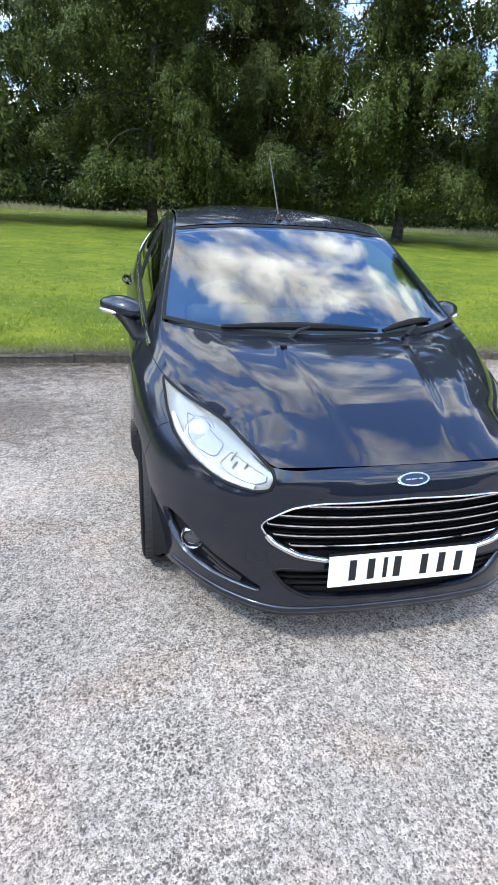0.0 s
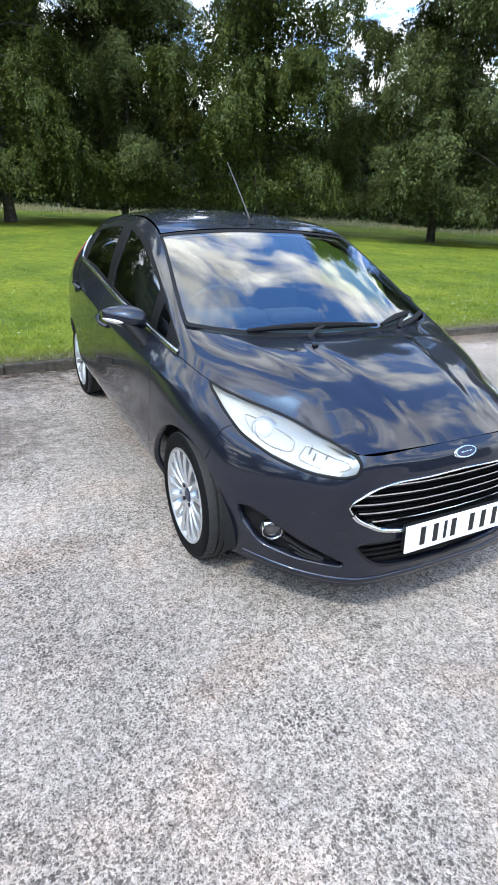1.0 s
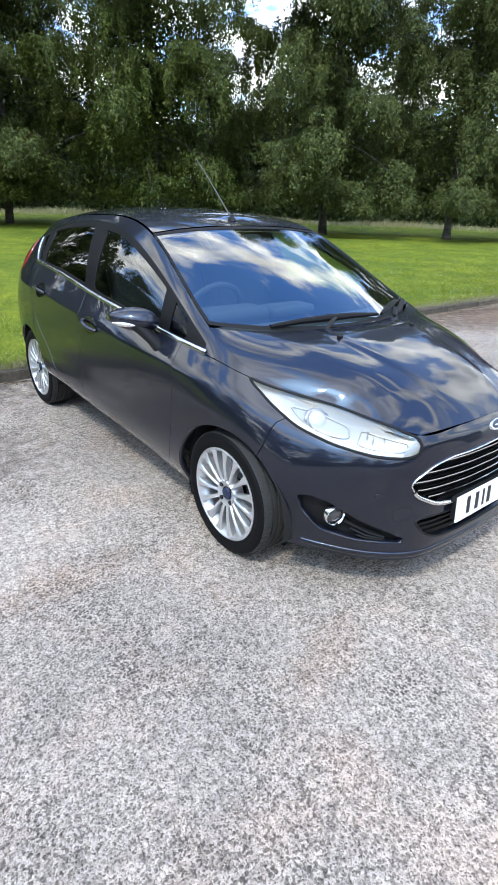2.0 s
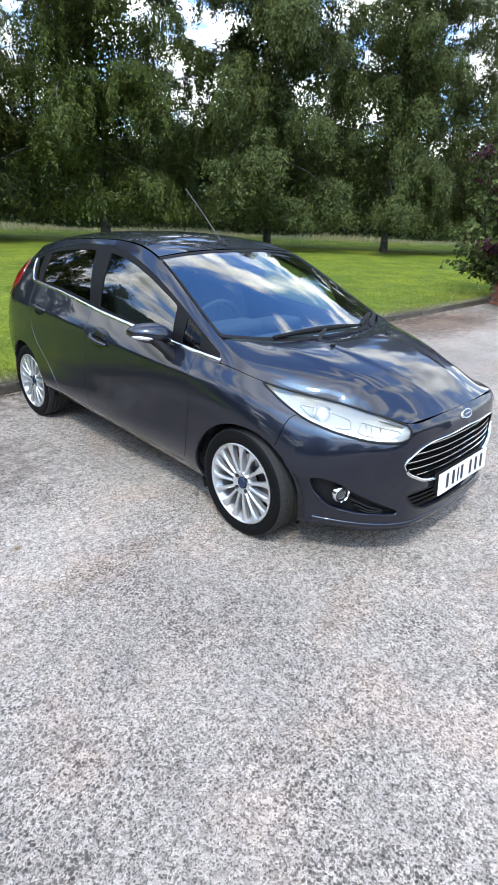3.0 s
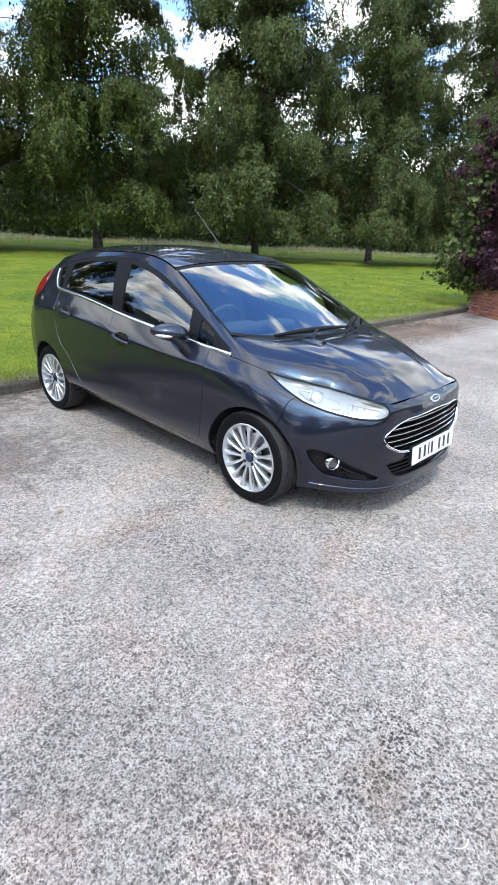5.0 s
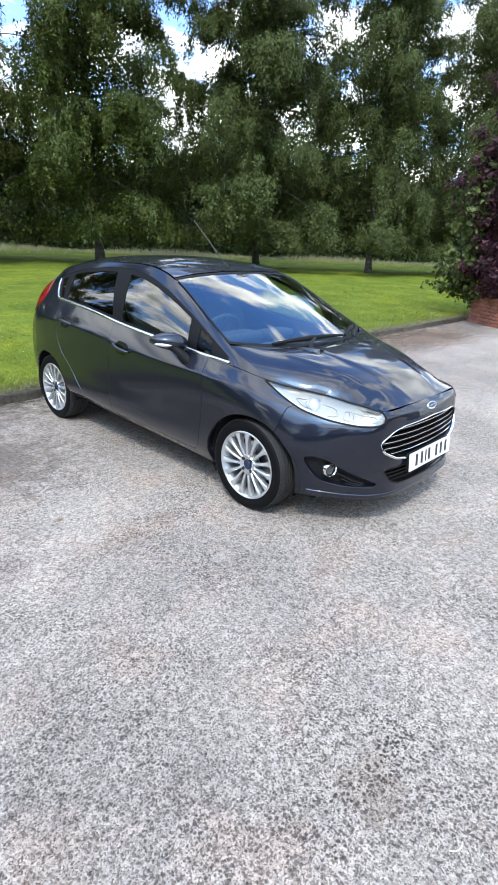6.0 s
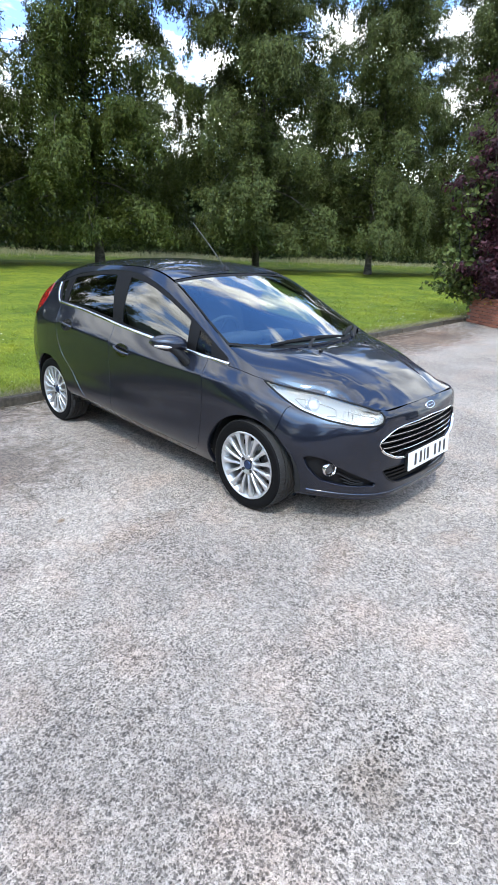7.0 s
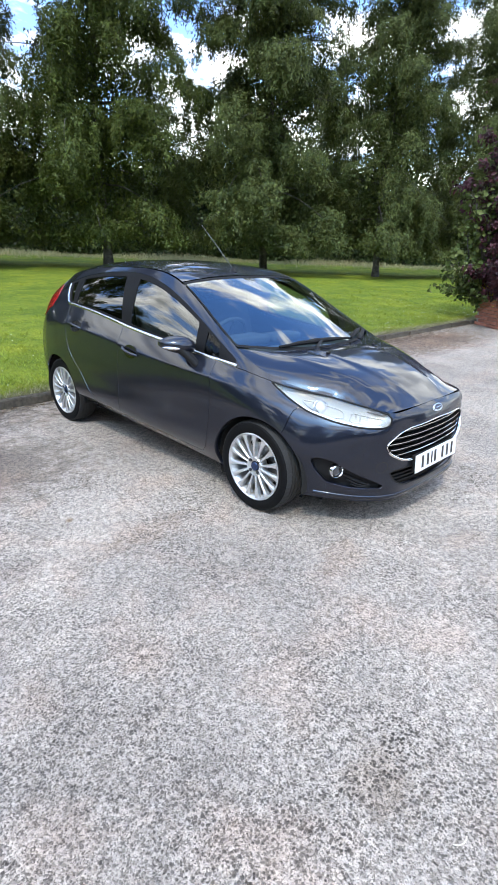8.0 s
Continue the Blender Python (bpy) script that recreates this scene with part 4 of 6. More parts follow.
# headlamps: clear lens over a bright bowl with a projector
for sg in (-1, 1):
    lamp = panel("headlamp", lamp_out, sg, LENS_GLASS, car, depth=0.0, lift=0.001, gap=0.006, label="clear headlamp with bright reflector")
    lamp.visible_shadow = False
    ribbon("lamp_seal", shrink(lamp_out * (1, VS), 0.003) / (1, VS), 0.011, sg, SEAL, lamp, 0.0025, closed=True, lift=0.0005)
    bowl = shrink(lamp_out * (1, VS), 0.006) / (1, VS)
    panel("lamp_bowl", bowl, sg, LAMP_WHITE, lamp, depth=0.0, lift=-0.001, gap=0.0, dish=0.034, step=0.012)
    at = skin(np.array([-0.46]), np.array([3.95]))[0]
    n = skin_normal(np.array([-0.46]), np.array([3.95]))[0]
    for rad, off, mat, nm in ((0.050, -0.036, REFLECTOR, "projector_bezel"), (0.039, -0.034, LENS_GREY, "projector_lens")):
        prof = [(0.0, rad), (0.012, rad * 0.97), (0.02, rad * 0.75), (0.024, rad * 0.35), (0.025, 0.0)] if nm == "projector_lens" else [(0.0, rad * 1.12), (0.012, rad * 1.05), (0.016, rad), (0.010, rad * 0.85)]
        b = lathe(prof, 28, "z")
        c = Vector((at + n * off) * (sg, 1, 1))
        d = Vector(n * (sg, 1, 1)) * 0.45 + Vector((0, -0.75, 0.25))
        bmesh.ops.transform(b, matrix=Matrix.Translation(c) @ d.to_track_quat("Z", "Y").to_matrix().to_4x4(), verts=b.verts)
        shade(part(nm, b, mat, lamp))
    ring2 = param_outline([(-0.33, 4.15), (-0.40, 3.70), (-0.50, 3.45), (-0.60, 3.6), (-0.59, 4.3), (-0.44, 4.45)], 0.04, 0.012)
    ribbon("main_beam_rim", ring2, 0.007, sg, LAMP_WHITE, lamp, 0.004, closed=True, lift=-0.032)
    ring3 = param_outline([(-0.63, 3.5), (-0.80, 3.4), (-0.845, 3.7), (-0.83, 4.25), (-0.64, 4.35)], 0.03, 0.012)
    ribbon("indicator_rim", ring3, 0.006, sg, LAMP_WHITE, lamp, 0.004, closed=True, lift=-0.032)
    light_guide = np.stack([np.linspace(-0.30, -0.82, 24), np.interp(np.linspace(-0.30, -0.82, 24), [-0.82, -0.6, -0.4, -0.30], [3.22, 3.22, 3.36, 3.65])], axis=1)
    ribbon("light_guide", light_guide, 0.016, sg, PLATE_WHITE, lamp, 0.010, lift=-0.020)
    for s0, v0, h in ((-0.665, 4.15, 0.5), (-0.69, 3.85, 0.35), (-0.735, 4.1, 0.35)):
        fleck = np.stack([np.full(5, s0), np.linspace(v0 - h / 2, v0 + h / 2, 5)], axis=1)
        ribbon("lamp_divider", fleck, 0.005, sg, STEEL, lamp, 0.006, lift=-0.030)

# lower lip of the front bumper
lip = np.stack([np.linspace(-1.3, -0.44, 40), np.interp(np.linspace(-1.3, -0.44, 40), [-1.3, -0.8, -0.44], [0.22, 0.22, 0.30])], axis=1)
ribbon("bumper_lip", lip, 0.026, 1, PAINT, car, 0.006, both=True)

# grille
SLAT_BLACK = plain("satin_black_slat", (0.005, 0.005, 0.0055), 0.55, Specular_IOR_Level=0.25)
grille = ribbon("grille_surround", grille_sv, 0.007, 1, CHROME, car, 0.007, "chrome grille surround with chrome-edged black slats", both=True)
low_part = grille_sv[(skin(grille_sv[:, 0], grille_sv[:, 1])[:, 2] < 0.515)]
ribbon("lower_trim", low_part, 0.017, 1, CHROME, grille, 0.011, both=True)
gpz = skin(grille_sv[:, 0], grille_sv[:, 1])


def half_at(z, run):
    best = 0.0
    for a, b in zip(run, run[1:]):
        if (a[2] - z) * (b[2] - z) <= 0 and abs(a[2] - b[2]) > 1e-6:
            best = max(best, a[0] + (b[0] - a[0]) * (z - a[2]) / (b[2] - a[2]))
    return best


def bar(name, z, half, deep, high, inset, mat, parent, sag=0.0):
    """A bar across the nose at one height, following its curve."""
    xs = np.linspace(-half, half, 33)
    sv_ = locate(np.stack([np.abs(xs), np.full(33, z)], axis=1), [0, 2], (-1.3, -0.5))
    p = skin(sv_[:, 0], sv_[:, 1])
    n = skin_normal(sv_[:, 0], sv_[:, 1])
    p = (p - n * inset) * 1.0
    p[:, 0] = xs
    p[:, 2] = z - sag * (np.abs(xs) / max(half, 1e-6)) ** 2
    prof = ((0, -0.5), (0, 0.35), (0.25, 0.5), (1, 0.5), (1, -0.5))
    verts, faces = [], []
    for a, b in prof:
        verts += [(q[0], q[1] + a * deep, q[2] + b * high) for q in p]
    for r in range(len(prof)):
        r2 = (r + 1) % len(prof)
        for i in range(32):
            faces.append((r * 33 + i, r * 33 + i + 1, r2 * 33 + i + 1, r2 * 33 + i))
    return raw(name, verts, faces, mat, parent, smooth=False)


for z in (0.598, 0.563, 0.528, 0.493, 0.458, 0.430):
    w = half_at(z, gpz) - 0.006
    slat = bar("slat", z, w, 0.045, 0.017, 0.024, SLAT_BLACK, grille)
    if z > 0.44:
        bar("slat_edge", z + 0.007, w - 0.014, 0.010, 0.006, 0.013, CHROME, slat)
for z in (0.360, 0.335, 0.310, 0.285):
    bar("lower_slat", z, half_at(z, skin(lower_sv[:, 0], lower_sv[:, 1])) - 0.004, 0.04, 0.012, 0.022, SLAT_BLACK, grille)
ribbon("lower_lip", lower_sv, 0.010, 1, BLACK, grille, 0.004, both=True, lift=-0.002)

# badge, plain oval
cb = skin(np.array([-1.3]), np.array([4.0]))[0]
nb = Vector(skin_normal(np.array([-1.3]), np.array([3.9]))[0])
badge_m = Matrix.Translation(Vector((0, cb[1] - 0.002, 0.688))) @ nb.to_track_quat("Z", "Y").to_matrix().to_4x4()


def oval(rx, ry, h, steps=40):
    b = lathe([(0, 1.0), (h * 0.6, 0.99), (h, 0.93), (h, 0.0)], steps, "z")
    bmesh.ops.transform(b, matrix=badge_m @ Matrix.Diagonal((rx, ry, 1, 1)), verts=b.verts)
    return b


badge = part("badge", oval(0.058, 0.0235, 0.009), CHROME, car, "oval blue badge with chrome rim")
shade(badge)
shade(part("badge_face", oval(0.050, 0.0185, 0.0105), BADGE_BLUE, badge))
b = bmesh.new()
for x, w, h in ((-0.022, 0.016, 0.004), (-0.002, 0.018, 0.003), (0.020, 0.014, 0.004)):
    box(b, (w, h, 0.002), (x, 0.0, 0.0112))
bmesh.ops.transform(b, matrix=badge_m, verts=b.verts)
part("badge_mark", b, CHROME, badge)

# number plate with plain bars
plate_m = Matrix.Translation((0, -0.770, 0.392)) @ Matrix.Rotation(radians(90 - 4), 4, "X")
b = box(bmesh.new(), (0.52, 0.111, 0.008), (0, 0, 0), 0.003)
bmesh.ops.transform(b, matrix=plate_m, verts=b.verts)
plate = part("number_plate", b, PLATE_WHITE, car, "white number plate with black bars")
b = box(bmesh.new(), (0.50, 0.10, 0.024), (0, 0, -0.016))
bmesh.ops.transform(b, matrix=plate_m, verts=b.verts)
part("plate_holder", b, BLACK, plate)
for x, w in ((-0.160, 0.024), (-0.097, 0.024), (-0.048, 0.014), (-0.006, 0.024), (0.090, 0.024), (0.152, 0.024), (0.214, 0.024)):
    b = box(bmesh.new(), (w, 0.074, 0.0012), (x - 0.02, 0.003, 0.0046))
    bmesh.ops.transform(b, matrix=plate_m, verts=b.verts)
    part("bar", b, PLATE_BLACK, plate)

# fog lamp recesses
for sg in (-1, 1):
    rec = panel("fog_recess", fog_out, sg, BLACK, car, depth=0.0, lift=-0.035, gap=-0.004, label="black fog lamp recess")
    for k in range(3):
        a = np.array([(-0.60 - 0.03 * k, 1.30 - 0.17 * k), (-0.70, 1.06 - 0.11 * k), (-0.775, 0.90 - 0.06 * k)])
        ribbon("fin", locate(skin(a[:, 0], a[:, 1])[:, [0, 2]], [0, 2], (-1.0, -0.4)), 0.010, sg, BLACK, rec, 0.02, lift=-0.03)
    s_, v_ = np.array([-0.545]), np.array([1.42])
    p, n = skin(s_, v_)[0], skin_normal(s_, v_)[0]
    fm = Matrix.Translation(Vector((p - n * 0.022) * (sg, 1, 1))) @ (Vector((0.30 * sg, -0.95, 0.0))).to_track_quat("Z", "Y").to_matrix().to_4x4()
    b = lathe([(0.0, 0.043), (0.02, 0.0415), (0.026, 0.038), (0.018, 0.034)], 32, "z")
    bmesh.ops.transform(b, matrix=fm, verts=b.verts)
    fog = shade(part("fog_lamp", b, CHROME, car, "round fog lamp with chrome ring"))
    b = lathe([(0.010, 0.036), (0.016, 0.028), (0.021, 0.015), (0.023, 0.0)], 28, "z")
    bmesh.ops.transform(b, matrix=fm, verts=b.verts)
    shade(part("fog_lens", b, plain("fog_glass", (0.06, 0.06, 0.065), 0.05, 0.3, Coat_Weight=1.0), fog))
    s_, v_ = np.array([-0.70]), np.array([2.05])
    for dx, rr in ((0.0, 0.011), ):
        p, n = skin(s_, v_)[0], skin_normal(s_, v_)[0]
        b = lathe([(0.0, rr), (0.002, rr * 0.9), (0.002, 0)], 18, "z")
        bmesh.ops.transform(b, matrix=Matrix.Translation(Vector(p * (sg, 1, 1))) @ Vector(n * (sg, 1, 1)).to_track_quat("Z", "Y").to_matrix().to_4x4(), verts=b.verts)
        part("parking_sensor", b, PAINT, car)

# towing-eye cover
ring_c = locate([(0.475 + 0.033 * math.cos(a), 0.405 + 0.033 * math.sin(a)) for a in np.linspace(0, 2 * math.pi, 28)[:-1]], [0, 2], (-1.2, -0.5))
ribbon("towing_eye_cover", ring_c, 0.003, -1, GAP, car, 0.0008, closed=True)

# wheels
NUT = plain("dark_wheel_nut", (0.05, 0.05, 0.055), 0.35, 0.8)


def make_wheel():
    prof_rim = [(-0.085, 0.205), (-0.080, 0.219), (-0.065, 0.217), (-0.05, 0.201), (0.03, 0.190), (0.075, 0.201), (0.088, 0.216), (0.094, 0.218), (0.097, 0.213), (0.092, 0.205), (0.075, 0.196), (0.05, 0.188)]
    wheel = shade(part("wheel", lathe(prof_rim, 64), ALLOY, None, "silver multi-spoke alloy wheel with black tyre"))
    side_in = [(-0.085, 0.212), (-0.098, 0.225), (-0.101, 0.250), (-0.096, 0.272), (-0.088, 0.281)]
    side_out = [(0.088, 0.281), (0.096, 0.272), (0.101, 0.250), (0.0995, 0.242), (0.0985, 0.239), (0.0965, 0.230), (0.094, 0.2225), (0.088, 0.2165)]
    shade(part("tyre", lathe(side_out, 72), RUBBER, wheel, "black rubber tyre with dusty tread"), 25)
    shade(part("inner_wall", lathe(side_in, 60), RUBBER, wheel), 25)
    tp = [(-0.088, 0.281), (-0.080, 0.286)]
    for g in (-0.050, -0.018, 0.018, 0.050):
        tp += [(g - 0.006, 0.2905), (g - 0.004, 0.283), (g + 0.004, 0.283), (g + 0.006, 0.2905)]
    tp += [(0.080, 0.286), (0.088, 0.281)]
    b = lathe(tp, 72)
    for i in range(64):
        a = 2 * math.pi * i / 64
        for x0, sl in ((0.069, 1), (-0.069, -1)):
            m = Matrix.Rotation(a, 4, "X") @ Matrix.Translation((x0, 0, 0.2868)) @ Matrix.Rotation(radians(16 * sl), 4, "Z") @ Matrix.Rotation(radians(12 * sl), 4, "Y")
            bmesh.ops.create_cube(b, size=1, matrix=m @ Matrix.Diagonal((0.034, 0.022, 0.006, 1)))
    shade(part("tread", b, TREAD, wheel), 25)
    for i in range(15):
        a = 2 * math.pi * i / 15
        b = bmesh.new()
        rows = []
        for r, w, x in ((0.040, 0.0080, 0.072), (0.075, 0.0080, 0.080), (0.120, 0.0088, 0.085), (0.165, 0.0125, 0.087), (0.192, 0.0190, 0.087), (0.208, 0.0340, 0.086)):
            rows.append([b.verts.new((x, -w, r)), b.verts.new((x + 0.006, -w * 0.45, r)), b.verts.new((x + 0.006, w * 0.45, r)), b.verts.new((x, w, r)), b.verts.new((x - 0.028, w * 0.7, r)), b.verts.new((x - 0.028, -w * 0.7, r))])
        for p, q in zip(rows, rows[1:]):
            for k in range(6):
                b.faces.new((p[k], p[(k + 1) % 6], q[(k + 1) % 6], q[k]))
        bmesh.ops.transform(b, matrix=Matrix.Rotation(a, 4, "X"), verts=b.verts)
        bmesh.ops.recalc_face_normals(b, faces=b.faces)
        part("spoke", b, ALLOY, wheel)
    shade(part("hub", lathe([(0.03, 0.070), (0.074, 0.068), (0.083, 0.060), (0.074, 0.034), (0.066, 0.031)], 40), ALLOY, wheel))
    shade(part("centre_cap", lathe([(0.060, 0.031), (0.076, 0.030), (0.080, 0.026), (0.081, 0.0)], 32), plain("cap_blue_grey", (0.03, 0.05, 0.11), 0.25, 0.6), wheel))
    for i in range(4):
        a = 2 * math.pi * (i + 0.5) / 4
        b = lathe([(0.060, 0.0115), (0.0835, 0.011), (0.085, 0.007), (0.083, 0.0)], 8)
        bmesh.ops.transform(b, matrix=Matrix.Translation((0, 0.047 * math.cos(a), 0.047 * math.sin(a))), verts=b.verts)
        part("wheel_nut", b, NUT, wheel)
    shade(part("brake_disc", lathe([(-0.02, 0.10), (-0.02, 0.135), (0.0, 0.135), (0.0, 0.05)], 40), STEEL, wheel))
    shade(part("hub_back", lathe([(-0.06, 0.0), (-0.06, 0.18), (-0.075, 0.185)], 40), GAP, wheel))
    return wheel


wheel = make_wheel()
WHEELS = [(-0.728, 0.020, 90), (0.728, 0.020, -90), (-0.718, 2.505, 90), (0.718, 2.505, -90)]
for i, (x, y, _) in enumerate(WHEELS):
    m = pose(x, y, 0.291, (7 * i) % 24, 0, 180 if x < 0 else 0)
    w = copy_thing(wheel, m) if i else wheel
    if not i:
        w.matrix_basis = m
    w.parent = car
for sg in (-1, 1):
    for cy, cz, r in (ARCH_F, ARCH_R):
        b = lathe([(0.52, r + 0.012), (0.79, r + 0.012)], 30, "x", radians(-22), radians(188))
        bmesh.ops.transform(b, matrix=Matrix.Translation((0, cy, cz)), verts=b.verts)
        wall = [b.verts.new((0.53, cy + (r + 0.02) * math.cos(a), cz + (r + 0.02) * math.sin(a))) for a in np.linspace(radians(-30), radians(210), 30)]
        b.faces.new(wall)
        if sg < 0:
            bmesh.ops.scale(b, vec=(-1, 1, 1), verts=b.verts)
        part("wheel_arch_liner", b, GAP, car)
b = box(bmesh.new(), (1.30, 2.95, 0.03), (0, 1.32, 0.235))
box(b, (0.9, 0.36, 0.03), (0, -0.40, 0.215))
part("underbody", b, GAP, car)

# door mirrors
for sg in (-1, 1):
    rows = []
    b = bmesh.new()
    for t in np.linspace(0, 1, 15):
        x = 0.795 + 0.185 * t
        e = math.sin(math.pi * min(1, 0.16 + 0.80 * t)) ** 0.5
        cy, cz = 0.655 + 0.075 * t, 0.962 + 0.012 * t - 0.01 * (1 - t)
        ry, rz = 0.090 * e, 0.068 * e * (1 - 0.22 * t)
        ring = []
        for k in range(20):
            a = 2 * math.pi * k / 20
            yy = ry * math.cos(a)
            if yy > 0:
                yy *= 0.8
            zz = rz * math.sin(a) * (1.0 if math.sin(a) > 0 else 0.85)
            ring.append(b.verts.new((sg * x, cy + yy, cz + zz)))
        rows.append(ring)
    for p, q in zip(rows, rows[1:]):
        for k in range(20):
            b.faces.new((p[k], p[(k + 1) % 20], q[(k + 1) % 20], q[k]))
    b.faces.new(rows[0]), b.faces.new(rows[-1])
    bmesh.ops.recalc_face_normals(b, faces=b.faces)
    mir = shade(part("door_mirror", b, PAINT, car, "dark grey door mirror with clear indicator"), 60)
    arm = [Vector((sg * 0.80, 0.585, 0.840)), Vector((sg * 0.822, 0.600, 0.875)), Vector((sg * 0.845, 0.625, 0.910)), Vector((sg * 0.865, 0.655, 0.945))]
    shade(part("mirror_arm", tube(arm, [0.045, 0.040, 0.042, 0.052], 12, flat=0.7), BLACK, mir), 60)
    arm = [Vector((sg * (0.80 + 0.187 * t), 0.655 + 0.075 * t - (0.090 * math.sin(math.pi * min(1, 0.16 + 0.80 * t)) ** 0.5) * 0.90, 0.938 + 0.020 * t)) for t in np.linspace(0.55, 0.98, 9)]
    shade(part("indicator", tube(arm, [0.002, 0.008, 0.010, 0.011, 0.011, 0.011, 0.010, 0.008, 0.004], 10), REFLECTOR, mir, "clear indicator lens"), 60)
    b = lathe([(0, 0.05), (0.004, 0.05), (0.004, 0)], 24, "z")
    bmesh.ops.transform(b, matrix=Matrix.Translation((sg * 0.885, 0.757, 0.967)) @ Matrix.Rotation(radians(-90), 4, "X") @ Matrix.Diagonal((1.5, 0.85, 1, 1)), verts=b.verts)
    part("mirror_glass", b, CHROME, mir)

# door handles
for sg in (-1, 1):
    for y0, z0, rise in ((1.285, 0.832, 0.018), (2.115, 0.925, 0.012)):
        a = np.array([(y0 + d, z0 + rise * d / 0.1) for d in np.linspace(-0.095, 0.095, 11)])
        q = locate(a, [1, 2])
        p, n = skin(q[:, 0], q[:, 1]), skin_normal(q[:, 0], q[:, 1])
        b = lathe([(0, 1.0), (0.003, 0.99), (0.003, 0)], 28, "z")
        bmesh.ops.transform(b, matrix=Matrix.Translation(Vector((p[5] - n[5] * 0.001) * (sg, 1, 1))) @ Vector(n[5] * (sg, 1, 1)).to_track_quat("Z", "Y").to_matrix().to_4x4() @ Matrix.Diagonal((0.082, 0.050, 1, 1)), verts=b.verts)
        cup = part("handle_cup", b, GLOSS_BLACK, car)
        lift = [0.004, 0.018, 0.026, 0.030, 0.032, 0.032, 0.032, 0.030, 0.026, 0.018, 0.004]
        pts = [Vector((p[i] + n[i] * lift[i]) * (sg, 1, 1)) for i in range(11)]
        shade(part("door_handle", tube(pts, [0.012, 0.014, 0.014, 0.013, 0.013, 0.013, 0.013, 0.014, 0.015, 0.016, 0.014], 10, flat=0.75), PAINT, cup), 60)

# wipers, washer jets, aerial
sheet("cowl", lambda u, w: np.stack([(2 * w - 1) * (0.62 + 0.04 * u), 0.035 + 0.055 * u + 0.21 * np.abs(2 * w - 1) ** 2.4, 0.940 + 0.004 * u + 0.018 * np.abs(2 * w - 1) ** 2.4], axis=1), 4, 30, BLACK, car, depth=0.03)


def wiper(pivot, elbow, tip0, tip1):
    arm = shade(part("wiper", tube([pivot, ((Vector(pivot) + Vector(elbow)) / 2) + Vector((0, -0.004, 0.012)), elbow], [0.014, 0.012, 0.009], 8, flat=0.6), BLACK, car, "black windscreen wiper"))
    mid = (Vector(tip0) + Vector(tip1)) / 2 + Vector((0, -0.006, 0.010))
    shade(part("wiper_blade", tube([tip0, (Vector(tip0) + mid) / 2 + Vector((0, -0.003, 0.004)), mid, (mid + Vector(tip1)) / 2 + Vector((0, -0.003, 0.004)), tip1], [0.009, 0.014, 0.018, 0.014, 0.008], 8), SEAL, arm))


def on_screen(x, y, up):
    u = np.linspace(0, 1, 200)
    ww = np.full(200, 0.5)
    for _ in range(3):
        p = windscreen(u, ww)
        half = skin(SCREEN_S0 + u * (SCREEN_S1 - SCREEN_S0), np.full(200, 5.0))[:, 0]
        ww = 0.5 + 0.5 * np.clip(x / half, -1, 1)
    p = windscreen(u, ww)
    i = int(np.argmin(np.abs(p[:, 1] - y)))
    return Vector((x, p[i][1], p[i][2] + up))


wiper((-0.20, 0.062, 0.950), on_screen(-0.10, 0.100, 0.020), on_screen(-0.47, 0.10, 0.020), on_screen(0.21, 0.095, 0.016))
wiper((0.36, 0.105, 0.957), on_screen(0.42, 0.155, 0.018), on_screen(0.24, 0.095, 0.016), on_screen(0.54, 0.235, 0.012))
for x in (-0.255, 0.255):
    u_, w_ = np.array([0.815]), np.array([0.5 + 0.5 * x / 0.70])
    p = bonnet(u_, w_)[0]
    b = box(bmesh.new(), (0.026, 0.020, 0.012), tuple(p + (0, 0, 0.004)), 0.004)
    part("washer_jet", b, BLACK, car)
b = lathe([(0, 0.026), (0.012, 0.022), (0.024, 0.012), (0.03, 0.008)], 20, "z")
bmesh.ops.transform(b, matrix=Matrix.Translation((0, 1.085, 1.393)) @ Matrix.Diagonal((0.8, 1.5, 1, 1)), verts=b.verts)
ant = shade(part("aerial", b, BLACK, car, "black roof aerial"))
shade(part("aerial_rod", tube([(0, 1.09, 1.41), (0.014, 1.29, 1.575), (0.03, 1.50, 1.737)], [0.0042, 0.0036, 0.003], 8), plain("grey_aerial_coating", (0.06, 0.06, 0.06), 0.45), ant))

# inside
def seat(x, y, back=True):
    b = box(bmesh.new(), (0.50, 0.50, 0.14), (x, y, 0.53), 0.05, 3)
    s = shade(part("seat", b, SEAT_CLOTH, car))
    t = Matrix.Rotation(radians(-18), 3, "X")
    b = box(bmesh.new(), (0.48, 0.13, 0.62), (x, y + 0.33, 0.84), 0.055, 3, t)
    shade(part("backrest", b, SEAT_CLOTH, s))
    b = box(bmesh.new(), (0.25, 0.10, 0.17), (x, y + 0.45, 1.20), 0.04, 3, t)
    shade(part("headrest", b, SEAT_CLOTH, s))


